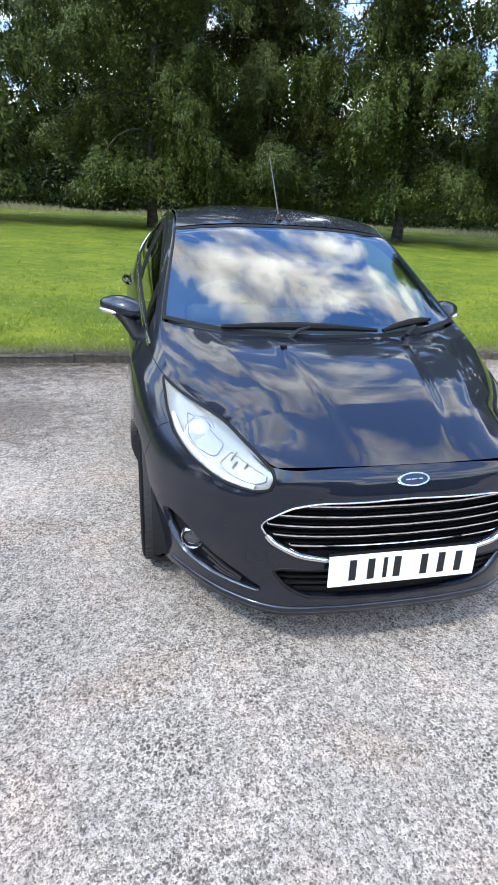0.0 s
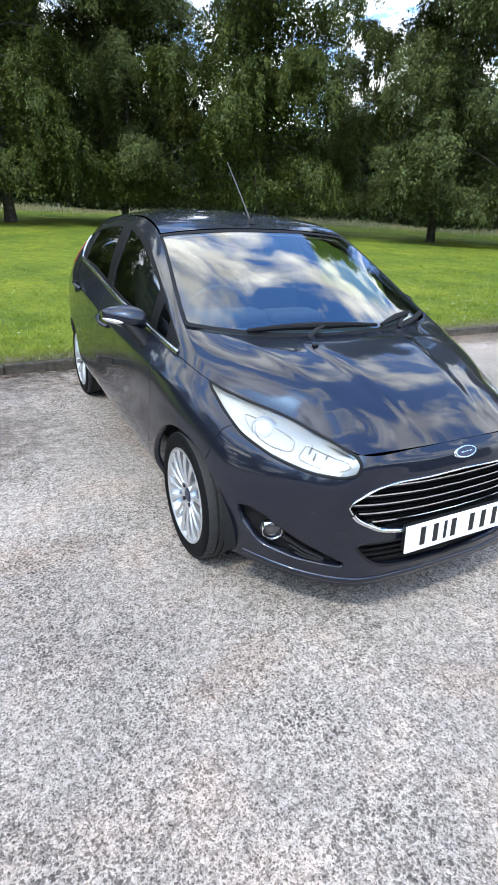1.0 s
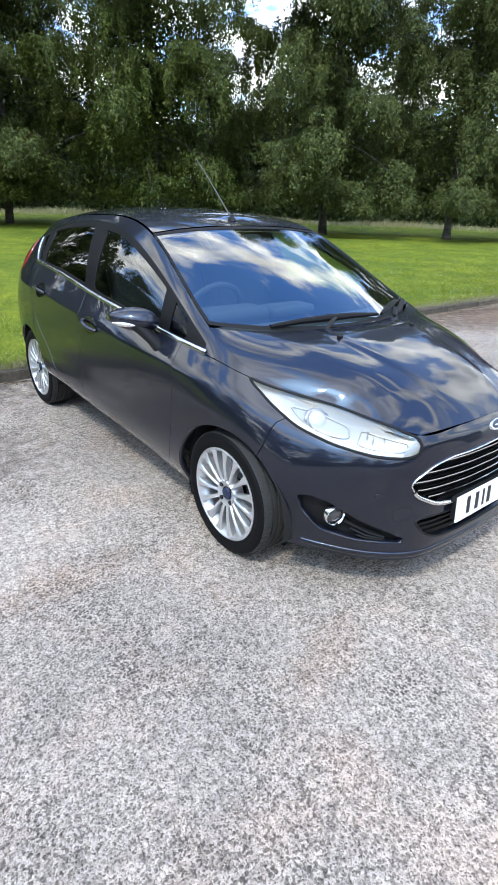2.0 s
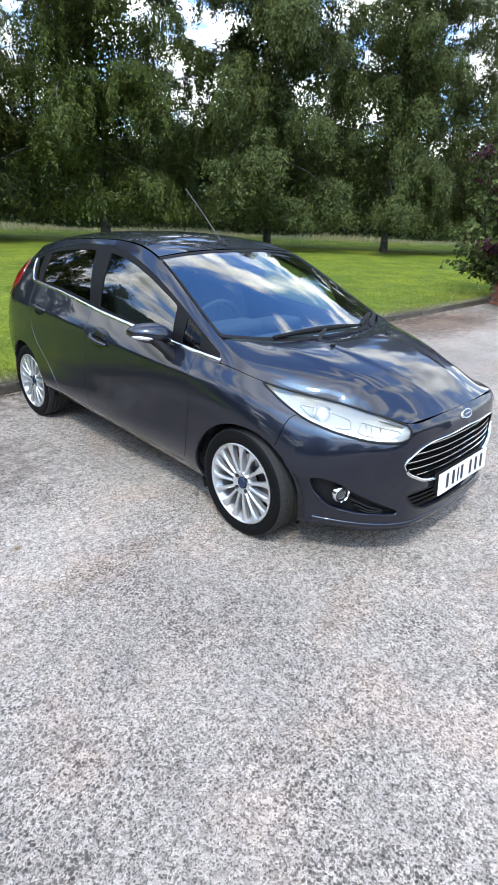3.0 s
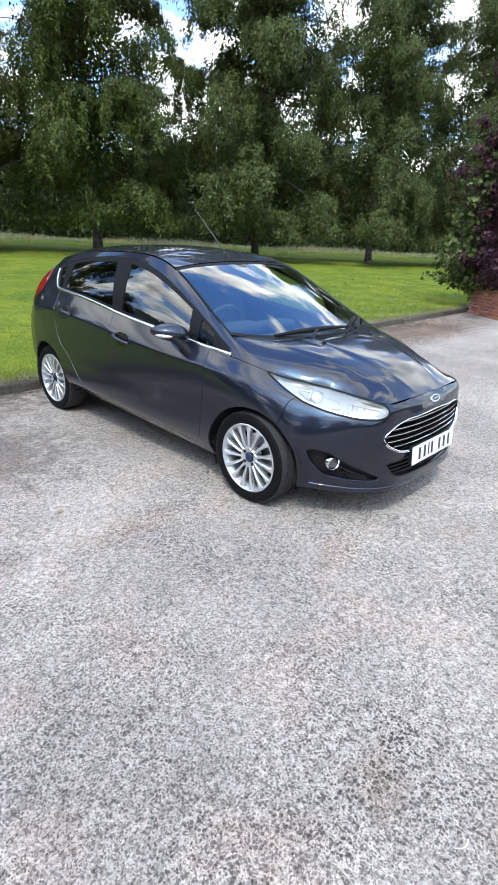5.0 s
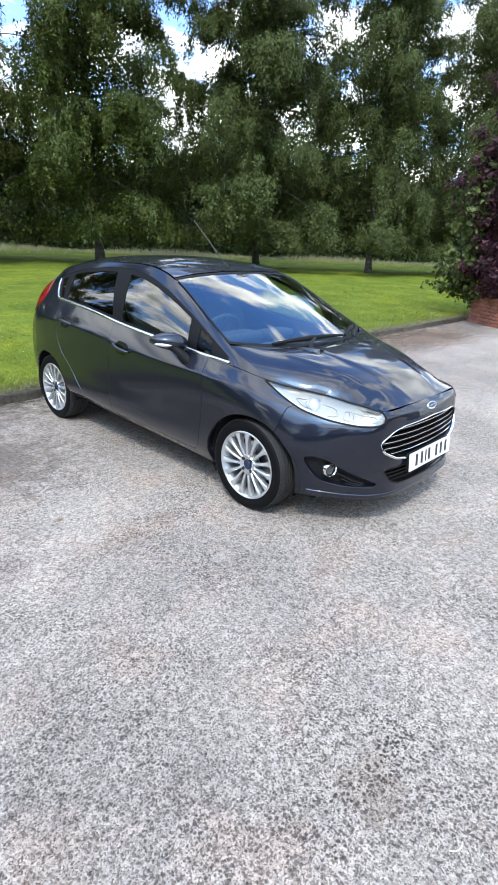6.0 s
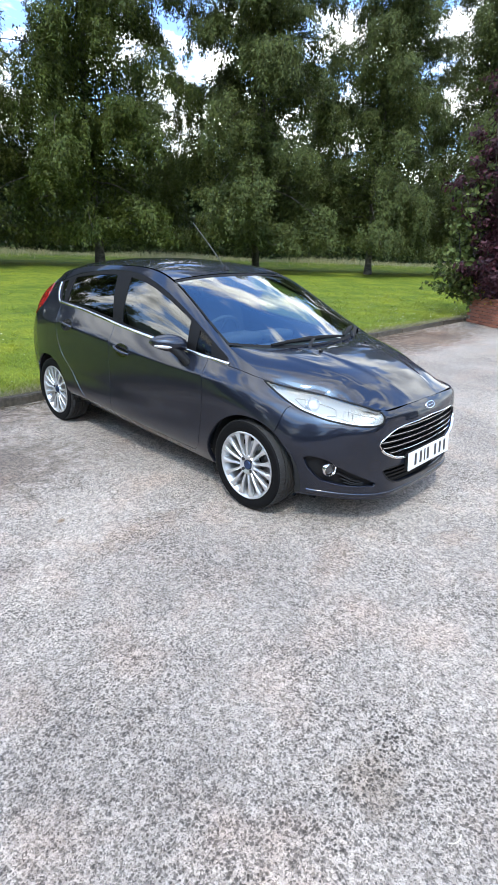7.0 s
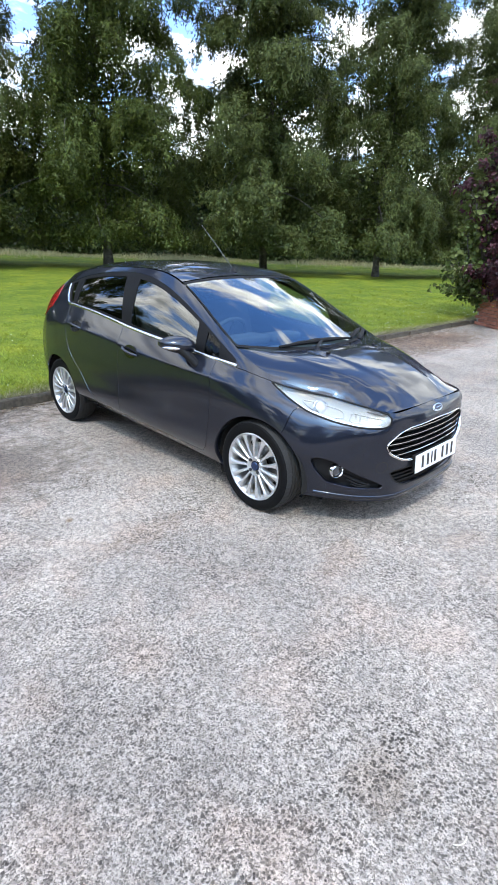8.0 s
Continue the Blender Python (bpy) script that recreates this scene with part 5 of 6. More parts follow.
for x, y in ((-0.36, 1.15), (0.36, 1.15), (-0.36, 2.02), (0.36, 2.02)):
    seat(x, y)
dash = sheet("dashboard", lambda u, w: np.stack([(2 * w - 1) * 0.70, 0.10 + 0.50 * u + 0.16 * np.abs(2 * w - 1) ** 2 * (1 - u), 0.915 + 0.03 * np.sin(u * 2.6) - 0.10 * u**4], axis=1), 14, 20, TRIM_DARK, car, depth=0.25)
b = box(bmesh.new(), (0.40, 0.20, 0.07), (-0.36, 0.60, 0.955), 0.03, 3)
shade(part("instrument_cowl", b, TRIM_DARK, dash))
b = box(bmesh.new(), (0.30, 0.16, 0.06), (0.0, 0.56, 0.955), 0.025, 3)
shade(part("centre_screen_hood", b, TRIM_DARK, dash))
bm = bmesh.new()
ringp = [Vector((0.185 * math.cos(a), 0.185 * math.sin(a), 0)) for a in np.linspace(0, 2 * math.pi, 41)]
tube(ringp, 0.015, 8, bm)
box(bm, (0.12, 0.09, 0.03), (0, 0, -0.02), 0.012)
box(bm, (0.34, 0.03, 0.012), (0, 0, -0.015))
box(bm, (0.03, 0.18, 0.012), (0, -0.09, -0.015))
bmesh.ops.transform(bm, matrix=Matrix.Translation((-0.36, 0.78, 0.93)) @ Matrix.Rotation(radians(-62), 4, "X"), verts=bm.verts)
shade(part("steering_wheel", bm, TRIM_DARK, car))
b = box(bmesh.new(), (0.24, 0.03, 0.065), (0.0, 0.80, 1.225), 0.012, 3)
rvm = shade(part("rear_view_mirror", b, BLACK, car))
b = box(bmesh.new(), (0.11, 0.12, 0.035), (0.0, 0.86, 1.292), 0.012, 2, Matrix.Rotation(radians(24), 3, "X"))
shade(part("sensor_housing", b, BLACK, rvm))

# ---- ground, kerb and lawn ----
KERB_Y = 3.22


def grid_sheet(name, xs, ys, zf, mat):
    verts = [(x, y, zf(x, y)) for y in ys for x in xs]
    n = len(xs)
    faces = [(j * n + i, j * n + i + 1, (j + 1) * n + i + 1, (j + 1) * n + i) for j in range(len(ys) - 1) for i in range(n - 1)]
    return raw(name, verts, faces, mat)


def lawn_z(x, y):
    d = y - KERB_Y
    if d < 0:
        return 0.0
    rise = 0.075 + 0.026 * min(d, 30) + 0.05 * (1 - math.exp(-d / 2.0))
    if d > 30:
        rise += 0.006 * (d - 30) * math.exp(-(d - 30) / 60)
    return rise + 0.03 * noise.noise((x * 0.3, y * 0.3, 0)) * min(1, d / 2)


def spread(a, b, n, p=2.0):
    return [a + (b - a) * (i / n) ** p for i in range(n + 1)]


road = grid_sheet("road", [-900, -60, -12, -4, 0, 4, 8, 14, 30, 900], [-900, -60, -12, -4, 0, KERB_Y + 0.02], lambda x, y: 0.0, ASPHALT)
tagged(road, "worn pale grey chip asphalt car park", "asphalt", kind="structure")
gx = sorted(set([-v for v in spread(3, 900, 24, 3)] + [v / 2 for v in range(-6, 60)] + [30 + v for v in spread(0, 870, 20, 3)]))
gy = [KERB_Y + 0.10 + v for v in spread(0, 900, 60, 2.6)]
ground = tagged(grid_sheet("ground", gx, gy, lawn_z, LAWN), "mown green lawn rising gently behind the kerb", "lawn", kind="structure")


# kerb stones, laid end to end
kerb = tagged(new("kerb"), "weathered grey concrete kerb along the lawn", "kerb", kind="structure")
rng_k = np.random.default_rng(4)
stones = []
for v in range(4):
    b = box(bmesh.new(), (0.912, 0.125, 0.30), (0, 0, -0.05), 0.014, 3)
    bmesh.ops.subdivide_edges(b, edges=b.edges[:], cuts=2)
    for q in b.verts:
        q.co += Vector((rng_k.normal(0, 0.0012), rng_k.normal(0, 0.003), rng_k.normal(0, 0.003)))
    me = bpy.data.meshes.new("kerb_stone")
    b.to_mesh(me)
    b.free()
    me.materials.append(KERB)
    stones.append(me)
for i in range(-22, 44):
    o = new("kerb_stone", stones[i % 4])
    o.parent = kerb
    o.matrix_basis = pose(i * 0.915, KERB_Y + 0.0625 + rng_k.normal(0, 0.003), rng_k.normal(-0.020, 0.006), 0, 0, rng_k.normal(0, 0.25))

# ---- trees ----
def leaf_blades(rng, p, size, droop, wide=0.34, sides=4):
    """Leaf blades hanging at the points p."""
    n = len(p)
    a = rng.normal(0, 1, (n, 3))
    a[:, 2] -= droop
    a /= np.linalg.norm(a, axis=1, keepdims=True)
    b = np.cross(a, rng.normal(0, 1, (n, 3)))
    b /= np.linalg.norm(b, axis=1, keepdims=True) + 1e-9
    s = size * rng.uniform(0.6, 1.35, (n, 1))
    if sides == 3:
        return np.stack([p + b * s * wide, p + a * s, p - b * s * wide], axis=1).reshape(-1, 3), np.arange(3 * n).reshape(-1, 3)
    verts = np.stack([p, p + a * s * 0.5 + b * s * wide, p + a * s, p + a * s * 0.5 - b * s * wide], axis=1).reshape(-1, 3)
    return verts, np.arange(4 * n).reshape(-1, 4)


def spray_leaves(rng, p, face, size, wide=0.23):
    """Small hanging leaves at the points p, spread over the outer side of their sprays."""
    n = len(p)
    nrm = face / (np.linalg.norm(face, axis=1, keepdims=True) + 1e-9) + rng.normal(0, 0.42, (n, 3))
    nrm /= np.linalg.norm(nrm, axis=1, keepdims=True) + 1e-9
    a = rng.normal(0, 0.5, (n, 3)) - (0, 0, 1.0)
    a -= nrm * (a * nrm).sum(axis=1, keepdims=True)
    a /= np.linalg.norm(a, axis=1, keepdims=True) + 1e-9
    b = np.cross(nrm, a)
    s = size * rng.uniform(0.6, 1.35, (n, 1))
    return np.stack([p + b * s * wide, p + a * s, p - b * s * wide], axis=1).reshape(-1, 3), np.arange(3 * n).reshape(-1, 3)


def mesh_of(name, verts, faces):
    me = bpy.data.meshes.new(name)
    nv, nf, k = len(verts), len(faces), len(faces[0])
    me.vertices.add(nv)
    me.vertices.foreach_set("co", np.asarray(verts, np.float32).ravel())
    me.loops.add(k * nf)
    me.loops.foreach_set("vertex_index", np.asarray(faces, np.int32).ravel())
    me.polygons.add(nf)
    me.polygons.foreach_set("loop_start", np.arange(0, k * nf, k, dtype=np.int32))
    me.update(calc_edges=True)
    return me


def birch(seed, height, width, leaves, bare, label, stems=1, size=0.110, clumps=370, mat=None):
    """A weeping birch: trunk, limbs, domed sprays of small leaves that hang from the limbs."""
    rng = np.random.default_rng(seed)
    root = thing("birch_tree", label, "tree", "birch trees on the lawn")
    bm = bmesh.new()
    r0 = 0.0125 * height
    span = ([0.0, 0.12, 0.35, 0.6, 0.8, 0.93, 1.0], [0.78, 1.0, 0.98, 0.88, 0.74, 0.52, 0.2])
    tufts = []
    for stem in range(stems):
        tilt = rng.normal(0, 0.015, 2) if stems == 1 else np.array([(-0.045, 0.06)[stem % 2], rng.normal(0, 0.03)])
        hs = np.linspace(-0.2, height * (0.97 if stem == 0 else 0.88), 18)
        trunk = np.array([(tilt[0] * h + 0.12 * math.sin(h * 0.5 + seed) + 0.12 * (stem - (stems - 1) / 2), tilt[1] * h + 0.10 * math.sin(h * 0.43 + 2 * seed), h) for h in hs])
        tube([Vector(p) for p in trunk], [r0 / stems**0.5 * (1.4 if i == 0 else 1.0) * max(0.06, 1 - i / 17.5) ** 0.8 for i in range(18)], 10, bm)
        limbs = 60 // stems
        for k in range(limbs):
            t = (k + rng.uniform(0, 1)) / limbs
            h = bare + (hs[-1] - bare) * t * 0.98
            base = np.array([np.interp(h, hs, trunk[:, 0]), np.interp(h, hs, trunk[:, 1]), h])
            az = k * 2.399 + rng.uniform(-0.4, 0.4)
            reach = width * 0.5 * float(np.interp(t, *span)) * rng.uniform(0.66, 1.08) / stems**0.25
            up = rng.uniform(0.15, 0.6) * (0.4 + t)
            q = np.linspace(0, 1, 8)
            pts = np.stack([base[0] + np.cos(az + 0.3 * q) * reach * q, base[1] + np.sin(az + 0.3 * q) * reach * q, np.maximum(h + reach * (up * q - 0.6 * q * q * (1.15 - t)), 1.2)], axis=1)
            tube([Vector(p) for p in pts], [max(0.005, r0 * 0.22 * (1 - t * 0.6) * (1 - e) ** 1.3 + 0.005) for e in q], 5, bm)
            for _ in range(max(2, int(round(clumps / limbs / stems + rng.uniform(-1, 1))))):
                e = rng.uniform(0.42 - 0.24 * t, 1.0) ** 0.8
                side = np.array([np.interp(e, q, pts[:, i]) for i in range(3)]) + rng.normal(0, (0.28, 0.28, 0.22), 3)
                tufts.append((*side, rng.uniform(0.34, 0.72) * (1.12 - 0.35 * t), rng.uniform(0.5, 1.6) * (1.2 - 0.5 * t), math.cos(az), math.sin(az)))
    shade(part("trunk", bm, BARK, root), 60)
    st = np.array(tufts)
    weight = st[:, 3] ** 2 * (0.5 + st[:, 4])
    pick = rng.choice(len(st), leaves, p=weight / weight.sum())
    c = st[pick]
    # a dome of twigs, steeper on the outer side, with strands hanging from its rim
    hang = rng.integers(0, 16, leaves)
    r = (rng.uniform(0, 1, (len(st), 16)) ** 0.5)[pick, hang]
    a = rng.uniform(0, 2 * math.pi, (len(st), 16))[pick, hang]
    fall = rng.uniform(0, 1, leaves) ** 1.25 * c[:, 4] * rng.uniform(0.3, 1.0, (len(st), 16))[pick, hang]
    ox, oy = np.cos(a) * r * c[:, 3], np.sin(a) * r * c[:, 3]
    out = ox * c[:, 5] + oy * c[:, 6]
    p = np.stack([c[:, 0] + ox, c[:, 1] + oy, c[:, 2] + 0.30 * c[:, 3] - 0.45 * r * r * c[:, 3] - 0.25 * out - fall], axis=1)
    p += rng.normal(0, (0.075, 0.075, 0.05), (leaves, 3))
    face = np.stack([ox, oy, 0.55 * c[:, 3] * np.ones(leaves)], axis=1) / c[:, 3:4] + 0.5 * np.stack([c[:, 5], c[:, 6], np.full(leaves, 0.5)], axis=1)
    keep = p[:, 2] > 0.8 + 0.8 * rng.uniform(0, 1, leaves)
    verts, faces = spray_leaves(rng, p[keep], face[keep], size)
    # older, larger leaves deep inside
    m = leaves // 5
    k = rng.integers(0, len(st), m)
    deep = st[k, :3] * np.stack([*[rng.uniform(0.10, 0.66, m)] * 2, np.ones(m)], axis=1) + rng.normal(0, 0.3, (m, 3)) - np.stack([np.zeros(m), np.zeros(m), st[k, 4] * rng.uniform(0, 0.9, m)], axis=1)
    v2, f2 = leaf_blades(rng, deep[deep[:, 2] > 1.2], min(0.125 * size / 0.110, 0.22), 1.2, 0.36, 3)
    faces = np.concatenate([faces, f2 + len(verts)])
    verts = np.concatenate([verts, v2])
    attach("crown", mesh_of("crown", verts, faces), mat or BIRCH_LEAF, root)
    return root


kinds = [
    birch(3, 16.5, 9.6, 215000, 1.9, "weeping silver birch with dense green crown", mat=LUSH_LEAF),
    birch(5, 15.5, 10.4, 240000, 1.6, "tall silver birch with low hanging branches", mat=LUSH_LEAF),
    birch(8, 16.5, 9.8, 230000, 1.7, "silver birch with two pale stems", stems=2),
]
kinds.append(birch(15, 12.8, 6.8, 160000, 1.7, "slender silver birch with thin airy crown", size=0.105, clumps=210))
kinds.append(birch(12, 13.0, 8.0, 26000, 1.2, "more distant silver birch", size=0.235, clumps=200))
kinds.append(birch(19, 15.5, 9.4, 62000, 1.4, "silver birch beyond the hedge", size=0.19, clumps=240, mat=LUSH_LEAF))
TREES = [
    (0.3, 22.9, 0, 1.0), (5.0, 23.4, 2, 0.98), (10.2, 20.2, 1, 1.07), (16.4, 16.4, 2, 1.05, 0.045), (20.8, 13.1, 3, 1.04, 0.06), (25.2, 10.0, 3, 1.02),
    (-7.2, 23.0, 5, 1.05), (-5.2, 43.5, 5, 1.35), (-0.6, 44.5, 5, 1.35), (4.2, 46.0, 5, 1.25), (8.4, 43.0, 4, 0.90), (14.0, 43.0, 4, 0.95), (19.0, 39.5, 4, 0.85), (24.0, 35.0, 4, 0.85), (29.0, 31.0, 4, 1.0), (34.0, 26.5, 4, 1.05), (38.5, 21.5, 4, 1.0), (43.0, 17.0, 4, 0.95),
    # across the car park
    (-24.0, 1.0, 4, 1.15), (-25.5, 9.0, 4, 1.3), (-23.0, 17.5, 4, 1.15), (-23.0, -6.5, 4, 1.1), (-21.0, -14.0, 4, 1.05), (-16.0, -21.0, 4, 0.95), (-27.0, 30.0, 4, 0.85), (-16.5, 27.0, 4, 0.85), (-22.0, -24.0, 4, 0.9), (6.0, -34.0, 4, 0.9),
]
used = set()
for i, (x, y, k, big, *lean) in enumerate(TREES):
    m = pose(x, y, (lawn_z(x, y) if y > KERB_Y and x > -20 else 0.0) - 0.02, 0, 0, i * 77)
    if lean:
        m = Matrix.Translation(m.translation) @ Matrix.Rotation(lean[0], 4, (0.826, 0.565, 0)) @ m.to_3x3().to_4x4()
    o = kinds[k] if k not in used else copy_thing(kinds[k], m)
    o.matrix_basis = m @ Matrix.Scale(big, 4)
    used.add(k)


# ---- hedge and wood edge behind the lawn ----
def bank(name, label, category, x0, x1, yf, low, high, deep, leaves, size, mat, seed):
    """A long clipped or wild bank of foliage: a dark twiggy core under a coat of leaves."""
    rng = np.random.default_rng(seed)
    root = tagged(new(name), label, category, kind="stuff")
    xs = np.linspace(x0, x1, int((x1 - x0) / 1.2) + 2)
    top = np.array([low + (high - low) * (0.5 + 0.5 * noise.noise((x * 0.23, seed * 7.1, 0))) for x in xs])
    verts, faces = [], []
    for x, h in zip(xs, top):
        y = yf(x)
        z = lawn_z(x, y)
        verts += [(x, y - deep / 2, z - 0.1), (x, y - deep * 0.45, z + h * 0.6), (x, y - deep * 0.15, z + h * 0.93), (x, y + deep / 2, z + h * 0.9), (x, y + deep / 2, z - 0.1)]
    for i in range(len(xs) - 1):
        for k in range(4):
            faces.append((i * 5 + k, i * 5 + 5 + k, i * 5 + 6 + k, i * 5 + 1 + k))
    raw("core", verts, faces, DARK_LEAF, root, smooth=False)
    x = rng.uniform(x0, x1, leaves)
    h = np.interp(x, xs, top)
    t = rng.uniform(0, 1, leaves) ** 0.8
    y = np.array([yf(v) for v in x])
    z = np.array([lawn_z(a, b) for a, b in zip(x, y)])
    p = np.stack([x, y - deep * (0.52 - 0.10 * t - 0.45 * np.clip(t - 0.85, 0, 1) / 0.15 * rng.uniform(0, 1, leaves)) + rng.normal(0, 0.12, leaves), z + h * t + rng.normal(0, 0.08, leaves)], axis=1)
    v, f = leaf_blades(rng, p, size, 0.5)
    attach("leaves", mesh_of("leaves", v, f), mat, root)
    return root


far_edge = lambda x: 38.0 - 0.12 * x if x < 12 else 36.6 - 0.75 * (x - 12)
bank("hedge", "green hedge behind the lawn, darkened as if in tree shade", "hedge", -45, 58, far_edge, 2.3, 3.2, 2.2, 55000, 0.26, HEDGE_LEAF, 11)
bank("woodland", "dark woodland edge beyond the hedge", "woodland", -60, 64, lambda x: far_edge(x) + 5.0 + 0.15 * abs(x), 5.0, 8.0, 4.0, 60000, 0.42, DARK_LEAF, 17)
bank("thicket", "dark thicket at the far end of the lawn", "trees", -44, -11.5, lambda x: 29.0 + 0.5 * (x + 11.5), 6.0, 9.5, 4.0, 22000, 0.36, DARK_LEAF, 29)
bank("tree_line", "dark tree line across the car park", "trees", -70, 40, lambda x: -34.0 + 0.05 * x + 0.012 * max(0.0, -20.0 - x) ** 2, 6.0, 9.0, 4.0, 30000, 0.45, DARK_LEAF, 23)


# ---- grass ----
def blades(name, label, rng, x, y, z, tall, thin, mat, lean=0.35):
    n = len(x)
    az = rng.uniform(0, 2 * math.pi, n)
    h = tall * rng.uniform(0.5, 1.25, n)
    w = thin * rng.uniform(0.7, 1.3, n)
    dx, dy = np.cos(az), np.sin(az)
    lx, ly = rng.normal(0, lean, n) * h, rng.normal(0, lean, n) * h
    base = np.stack([x, y, z - 0.01], axis=1)
    off = np.stack([dx * w, dy * w, np.zeros(n)], axis=1)
    mid = base + np.stack([lx * 0.35, ly * 0.35, h * 0.6], axis=1)
    tip = base + np.stack([lx, ly, h], axis=1)
    verts = np.stack([base - off, base + off, mid + off * 0.8, tip + off * 0.1, tip - off * 0.1, mid - off * 0.8], axis=1).reshape(-1, 3)
    k = np.arange(n)[:, None] * 6
    faces = np.concatenate([k + (0, 1, 2, 5), k + (5, 2, 3, 4)]).reshape(-1, 4)
    return tagged(attach(name, mesh_of(name, verts, faces), mat), label, "grass", kind="stuff")


rng_g = np.random.default_rng(21)


def lawn_heights(x, y):
    return np.array([lawn_z(a, b) for a, b in zip(x, y)])


n = 4200
gx_ = rng_g.uniform(-5.5, 15, n)
gy_ = KERB_Y + 0.16 + np.minimum(rng_g.exponential(2.4, n), 14)
wide_ = rng_g.uniform(0.03, 0.13, n)
tall_ = 0.030 + 0.045 * rng_g.uniform(0, 1, n) ** 2
k = np.repeat(np.arange(n), 15)
gx_, gy_ = gx_[k] + rng_g.normal(0, 1, len(k)) * wide_[k], gy_[k] + rng_g.normal(0, 1, len(k)) * wide_[k] * 0.8
gy_ = np.maximum(gy_, KERB_Y + 0.13)
blades("grass", "bright green lawn grass growing in tufts", rng_g, gx_, gy_, lawn_heights(gx_, gy_), tall_[k], 0.0045, GRASS_BLADE, 0.95)
n = 16000
gx_ = rng_g.uniform(-4, 14, n)
gy_ = KERB_Y + 0.13 + np.abs(rng_g.normal(0, 0.14, n))
blades("kerb_grass", "longer grass tufts along the kerb", rng_g, gx_, gy_, lawn_heights(gx_, gy_), 0.085, 0.005, GRASS_BLADE, 0.6)
n = 12000
gx_ = rng_g.uniform(-4, 14, n)
gy_ = KERB_Y + 0.06 + np.abs(rng_g.normal(0, 0.08, n)) * (0.4 + np.abs(np.sin(gx_ * 2.1 + np.sin(gx_ * 5.3))))
blades("kerb_thatch", "dry straw-coloured grass hanging over the kerb", rng_g, gx_, gy_, lawn_heights(gx_, gy_), 0.075, 0.004, DRY_GRASS, 1.0)
n = 32000
gx_ = rng_g.uniform(-30, 40, n)
gy_ = np.array([far_edge(v) for v in gx_]) - 1.0 - np.abs(rng_g.normal(0, 2.6, n))
blades("tall_grass", "pale seeding grass at the hedge foot", rng_g, gx_, gy_, lawn_heights(gx_, gy_), rng_g.uniform(0.10, 0.52, n) * (0.62 + 0.25 * np.sin(gx_ * 0.7)), 0.013, DRY_GRASS, 0.45)
n = 560
gx_ = np.concatenate([rng_g.uniform(4, 11.5, 470), rng_g.uniform(-5, 4, 90)])
gy_ = KERB_Y + 0.22 + 3.4 * rng_g.uniform(0, 1, n) ** 2.2
gz_ = lawn_heights(gx_, gy_) + 0.06
s = 0.012
ring6 = np.array([(math.cos(a) * s, math.sin(a) * s, 0) for a in np.linspace(0, 2 * math.pi, 5)[:4]])
pv = (np.stack([gx_, gy_, gz_], axis=1)[:, None, :] + ring6[None] + rng_g.normal(0, 0.002, (n, 4, 3))).reshape(-1, 3)
tagged(attach("daisies", mesh_of("daisies", pv, np.arange(4 * n).reshape(-1, 4)), DAISY), "scattered small white daisies in the lawn", "flowers", kind="stuff")

# dry leaves and grit swept against the kerb
n = 2600
lx_ = rng_g.uniform(-4, 11, n)
ly_ = KERB_Y - np.abs(rng_g.normal(0, 0.10, n)) - 0.005
lp = np.stack([lx_, ly_, 0.004 + rng_g.uniform(0, 0.012, n)], axis=1)
lv, lf = leaf_blades(rng_g, lp, 0.028, 0.0, 0.3)
lv[:, 2] = 0.003 + np.abs(lv[:, 2] - 0.003) * 0.4
tagged(attach("leaf_litter", mesh_of("leaf_litter", lv, lf), LITTER), "brown dry leaf litter along the kerb foot", "litter", kind="stuff")

# a pale bent straw lying on the asphalt
straw = thing("straw", "pale bent straw lying on the asphalt", "straw", at=pose(-1.845, -1.84, 0.004, 0, 0, -20))
part("stalk", tube([(-0.026, 0.006, 0), (-0.012, -0.003, 0.002), (0.004, -0.004, 0.002), (0.018, 0.001, 0.001), (0.027, 0.008, 0)], 0.0016, 6, bmesh.new()), plain("pale_straw", (0.62, 0.58, 0.48), 0.7, grain=0.2), straw)

# ---- brick planter with shrubs ----
PLANTER = pose(9.88, 2.33, 0, 0, 0, -123.5)  # local x runs along the seen face
PL, PW, PH = 1.25, 1.1, 0.60
planter = thing("brick_planter", "red brick planter at the end of the kerb", "planter", at=PLANTER)
b = box(bmesh.new(), (PL - 0.03, PW - 0.03, PH - 0.01), (0, 0, PH / 2))
part("mortar_core", b, MORTAR, planter)
b = box(bmesh.new(), (0.215, 0.06, 0.065), (0, 0, 0), 0.005, 1)
brick_mesh = bpy.data.meshes.new("brick")
b.to_mesh(brick_mesh)
b.free()
brick_mesh.materials.append(BRICK)
for row in range(8):
    z = 0.037 + row * 0.075
    for along, across, turn, y0 in ((PL, PW, 0, -PW / 2), (PL, PW, 180, -PW / 2), (PW, PL, 90, -PL / 2), (PW, PL, 270, -PL / 2)):
        count = int(along / 0.225)
        shift = 0.1125 if row % 2 else 0.0
        for k in range(count + 1):
            x = -along / 2 + 0.11 + k * 0.225 - shift
            if x < -along / 2 + 0.06 or x > along / 2 - 0.06:
                continue
            o = new("brick", brick_mesh)
            o.parent = planter
            o.matrix_basis = Matrix.Rotation(radians(turn), 4, "Z") @ Matrix.Translation((x, y0 + 0.012, z))
b = box(bmesh.new(), (PL - 0.2, PW - 0.2, 0.02), (0, 0, PH - 0.0))
part("soil", b, SOIL, planter)


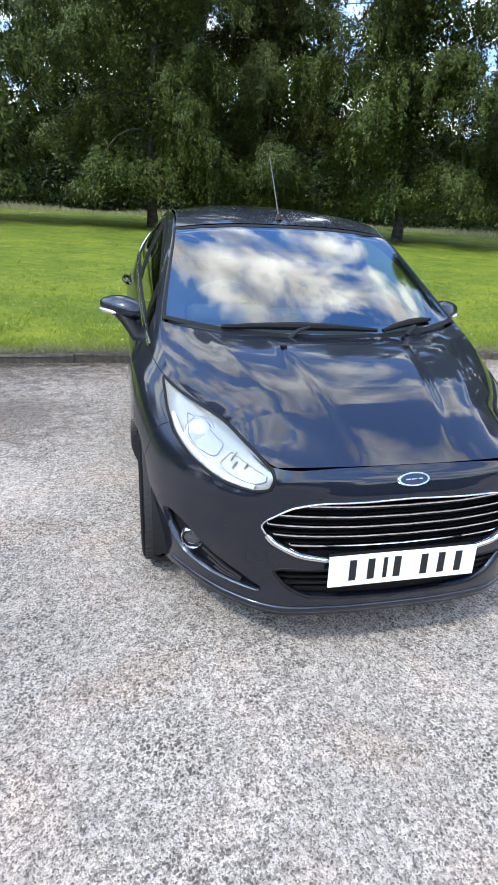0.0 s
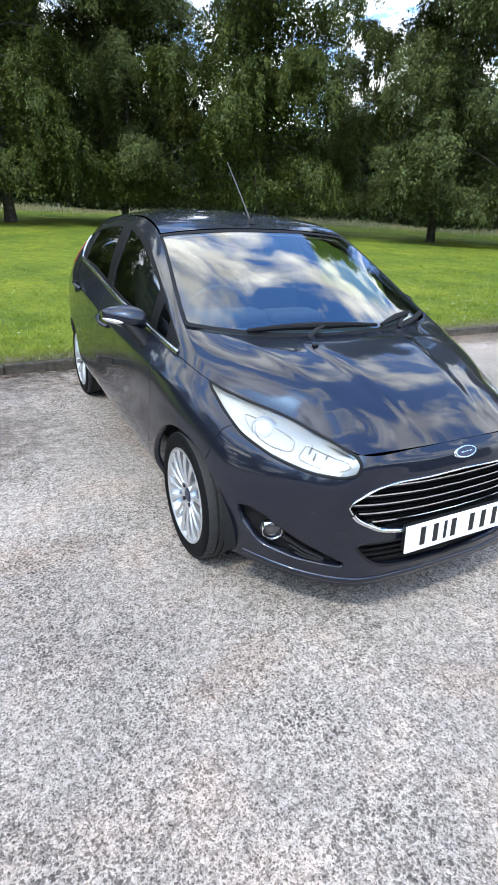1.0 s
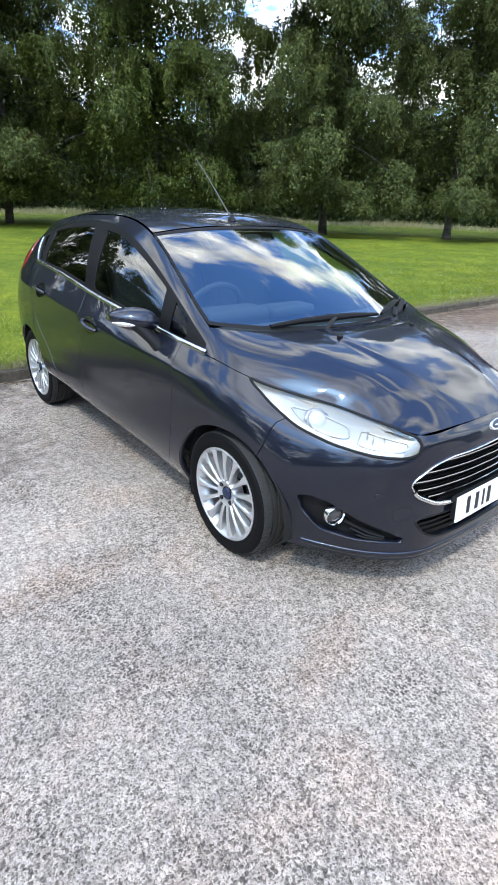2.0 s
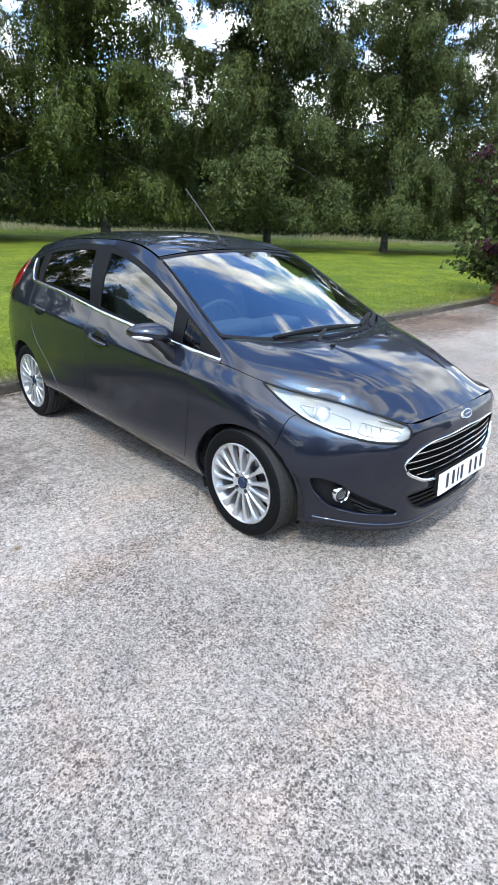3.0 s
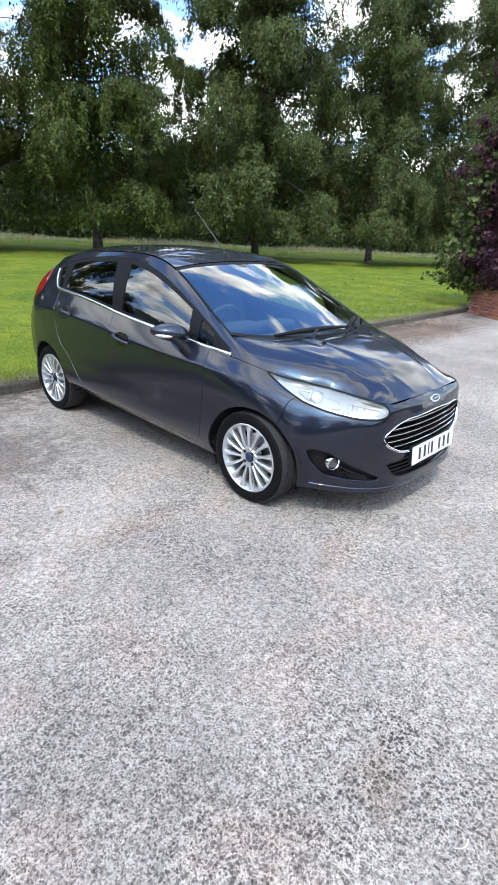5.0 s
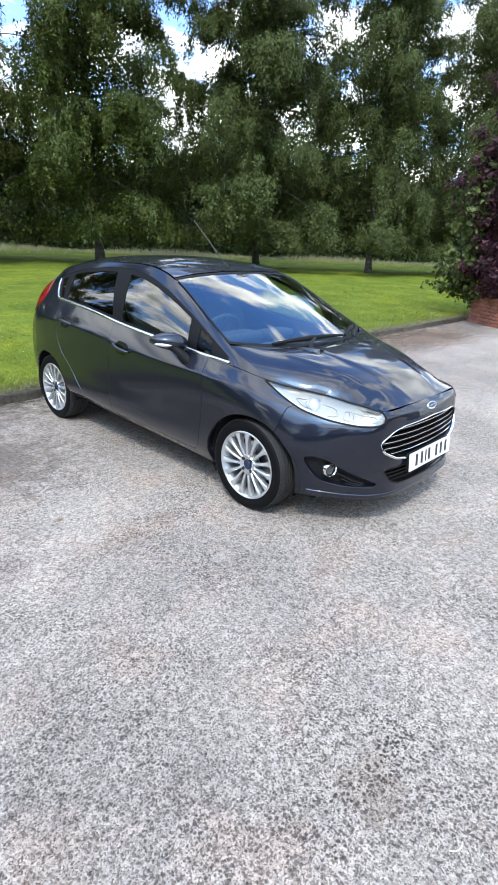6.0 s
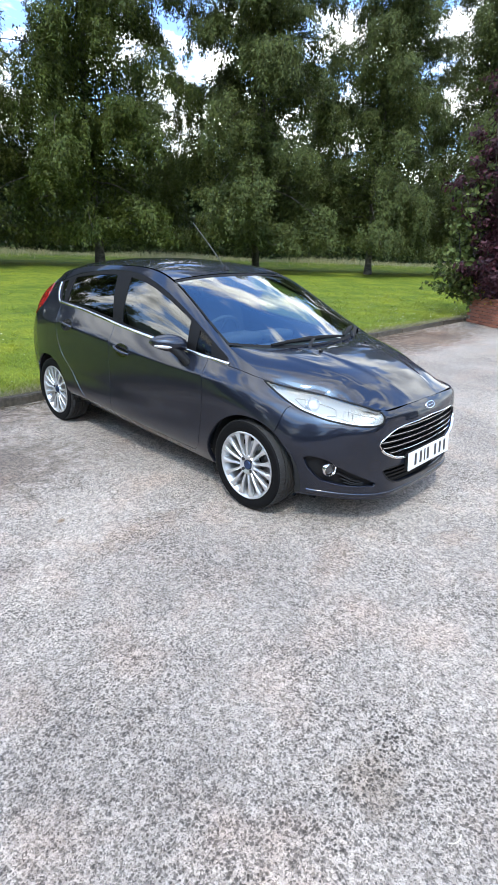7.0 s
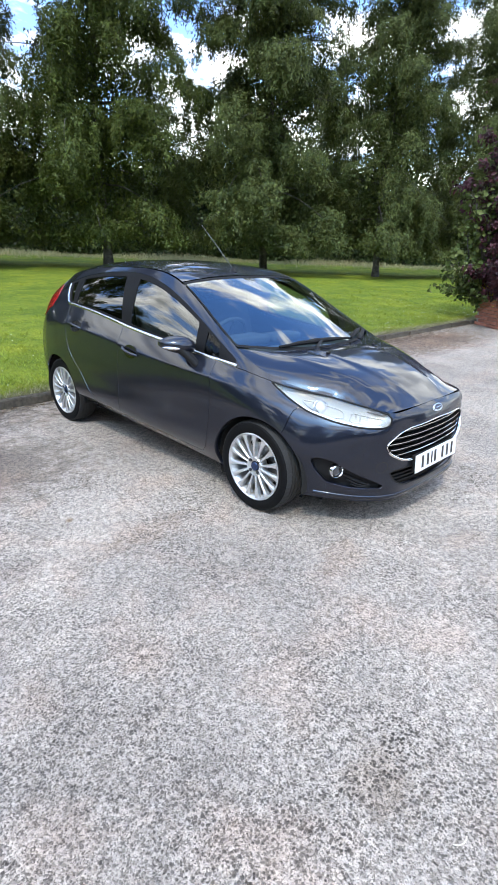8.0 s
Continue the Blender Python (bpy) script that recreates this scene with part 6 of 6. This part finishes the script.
def broad_leaves(rng, p, out, size, lobes):
    """Broad leaves of two folded halves facing outwards."""
    n = len(p)
    nrm = out + rng.normal(0, 0.45, (n, 3)) + (0, 0, 0.35)
    nrm /= np.linalg.norm(nrm, axis=1, keepdims=True)
    a = np.cross(nrm, rng.normal(0, 1, (n, 3)))
    a[:, 2] -= 0.5
    a -= nrm * (a * nrm).sum(axis=1, keepdims=True)
    a /= np.linalg.norm(a, axis=1, keepdims=True)
    c = np.cross(nrm, a)
    s = size * rng.uniform(0.6, 1.25, (n, 1))
    w = 0.36 if lobes else 0.30
    fold = nrm * s * 0.10
    tip = p + a * s - nrm * s * 0.15
    verts = np.stack([p, p + a * s * 0.25 + c * s * w + fold, p + a * s * 0.68 + c * s * w * 0.85 + fold, tip, p + a * s * 0.68 - c * s * w * 0.85 + fold, p + a * s * 0.25 - c * s * w + fold], axis=1).reshape(-1, 3)
    k = np.arange(n)[:, None] * 6
    return verts, np.concatenate([k + (0, 1, 2, 3), k + (0, 3, 4, 5)]).reshape(-1, 4)


def shrub(name, label, seed, at, stems, leaves, size, mat, lobes, reach):
    """A shrub: branching stems with leaves set along the twigs. stems: (x, y, z) tips."""
    rng = np.random.default_rng(seed)
    root = thing(name, label, "shrub", at=at)
    bm = bmesh.new()
    nodes, dirs = [], []
    for tip in stems:
        tip = np.array(tip, float)
        base = np.array([rng.normal(0, 0.12), rng.normal(0, 0.12), 0.0])
        q = np.linspace(0, 1, 8)
        bend = rng.normal(0, 0.10, 3)
        pts = base + (tip - base) * q[:, None] + bend * np.sin(q * math.pi)[:, None]
        tube([Vector(v) for v in pts], [0.022 * (1 - 0.8 * e) for e in q], 5, bm)
        for e in range(2, 8):
            for _ in range(3):
                d = rng.normal(0, 1, 3)
                d[2] = abs(d[2]) * 0.4 - 0.1
                d /= np.linalg.norm(d)
                end = pts[e] + d * reach * rng.uniform(0.4, 1.1)
                tube([Vector(pts[e]), Vector((pts[e] + end) / 2 + np.array([0, 0, 0.03])), Vector(end)], [0.007, 0.005, 0.003], 4, bm)
                for f in np.linspace(0.25, 1.05, 7):
                    nodes.append(pts[e] + (end - pts[e]) * f)
                    dirs.append(d)
    shade(part("stem", bm, BARK, root), 60)
    nodes, dirs = np.array(nodes), np.array(dirs)
    pick = rng.integers(0, len(nodes), leaves)
    p = nodes[pick] + rng.normal(0, 0.05, (leaves, 3))
    p = p + np.stack([np.zeros(leaves), np.zeros(leaves), np.maximum(0, -0.38 - p[:, 2]) * 1.6], axis=1)
    v, f = broad_leaves(rng, p, dirs[pick], size, lobes)
    attach("foliage", mesh_of("foliage", v, f), mat, root)
    return root


rng_s = np.random.default_rng(9)
purple_tips = [(-0.30 + rng_s.normal(0, 0.50), -0.10 + rng_s.normal(0, 0.46), rng_s.uniform(2.2, 4.15)) for _ in range(36)] + [(0.35 + rng_s.normal(0, 0.35), -0.40 + rng_s.normal(0, 0.30), rng_s.uniform(0.25, 1.15)) for _ in range(20)]
shrub("purple_shrub", "tall purple-leaved shrub growing in the brick planter", 31, PLANTER @ Matrix.Translation((0.0, -0.1, PH)), purple_tips, 25000, 0.095, PURPLE_LEAF, False, 0.38)
green_tips = []
for _ in range(26):
    up = rng_s.uniform(-0.35, 2.65)
    green_tips.append((0.30 - rng_s.uniform(0.2, 1.0) * (1.40 - 0.36 * up), rng_s.uniform(-0.95, -0.15), up))
shrub("green_shrub", "broad-leaved green maple shoots leaning out of the planter", 37, PLANTER @ Matrix.Translation((-0.42, -0.32, PH)), green_tips, 2000, 0.115, SHRUB_LEAF, True, 0.26)
yellow_tips = [(rng_s.uniform(-0.55, 0.55), rng_s.uniform(-0.55, -0.35), rng_s.uniform(0.08, 0.25)) for _ in range(12)]
shrub("yellow_flowers", "low yellow-green bedding plants in the planter", 41, PLANTER @ Matrix.Translation((0, 0, PH)), yellow_tips, 900, 0.05, YELLOW_LEAF, False, 0.14)
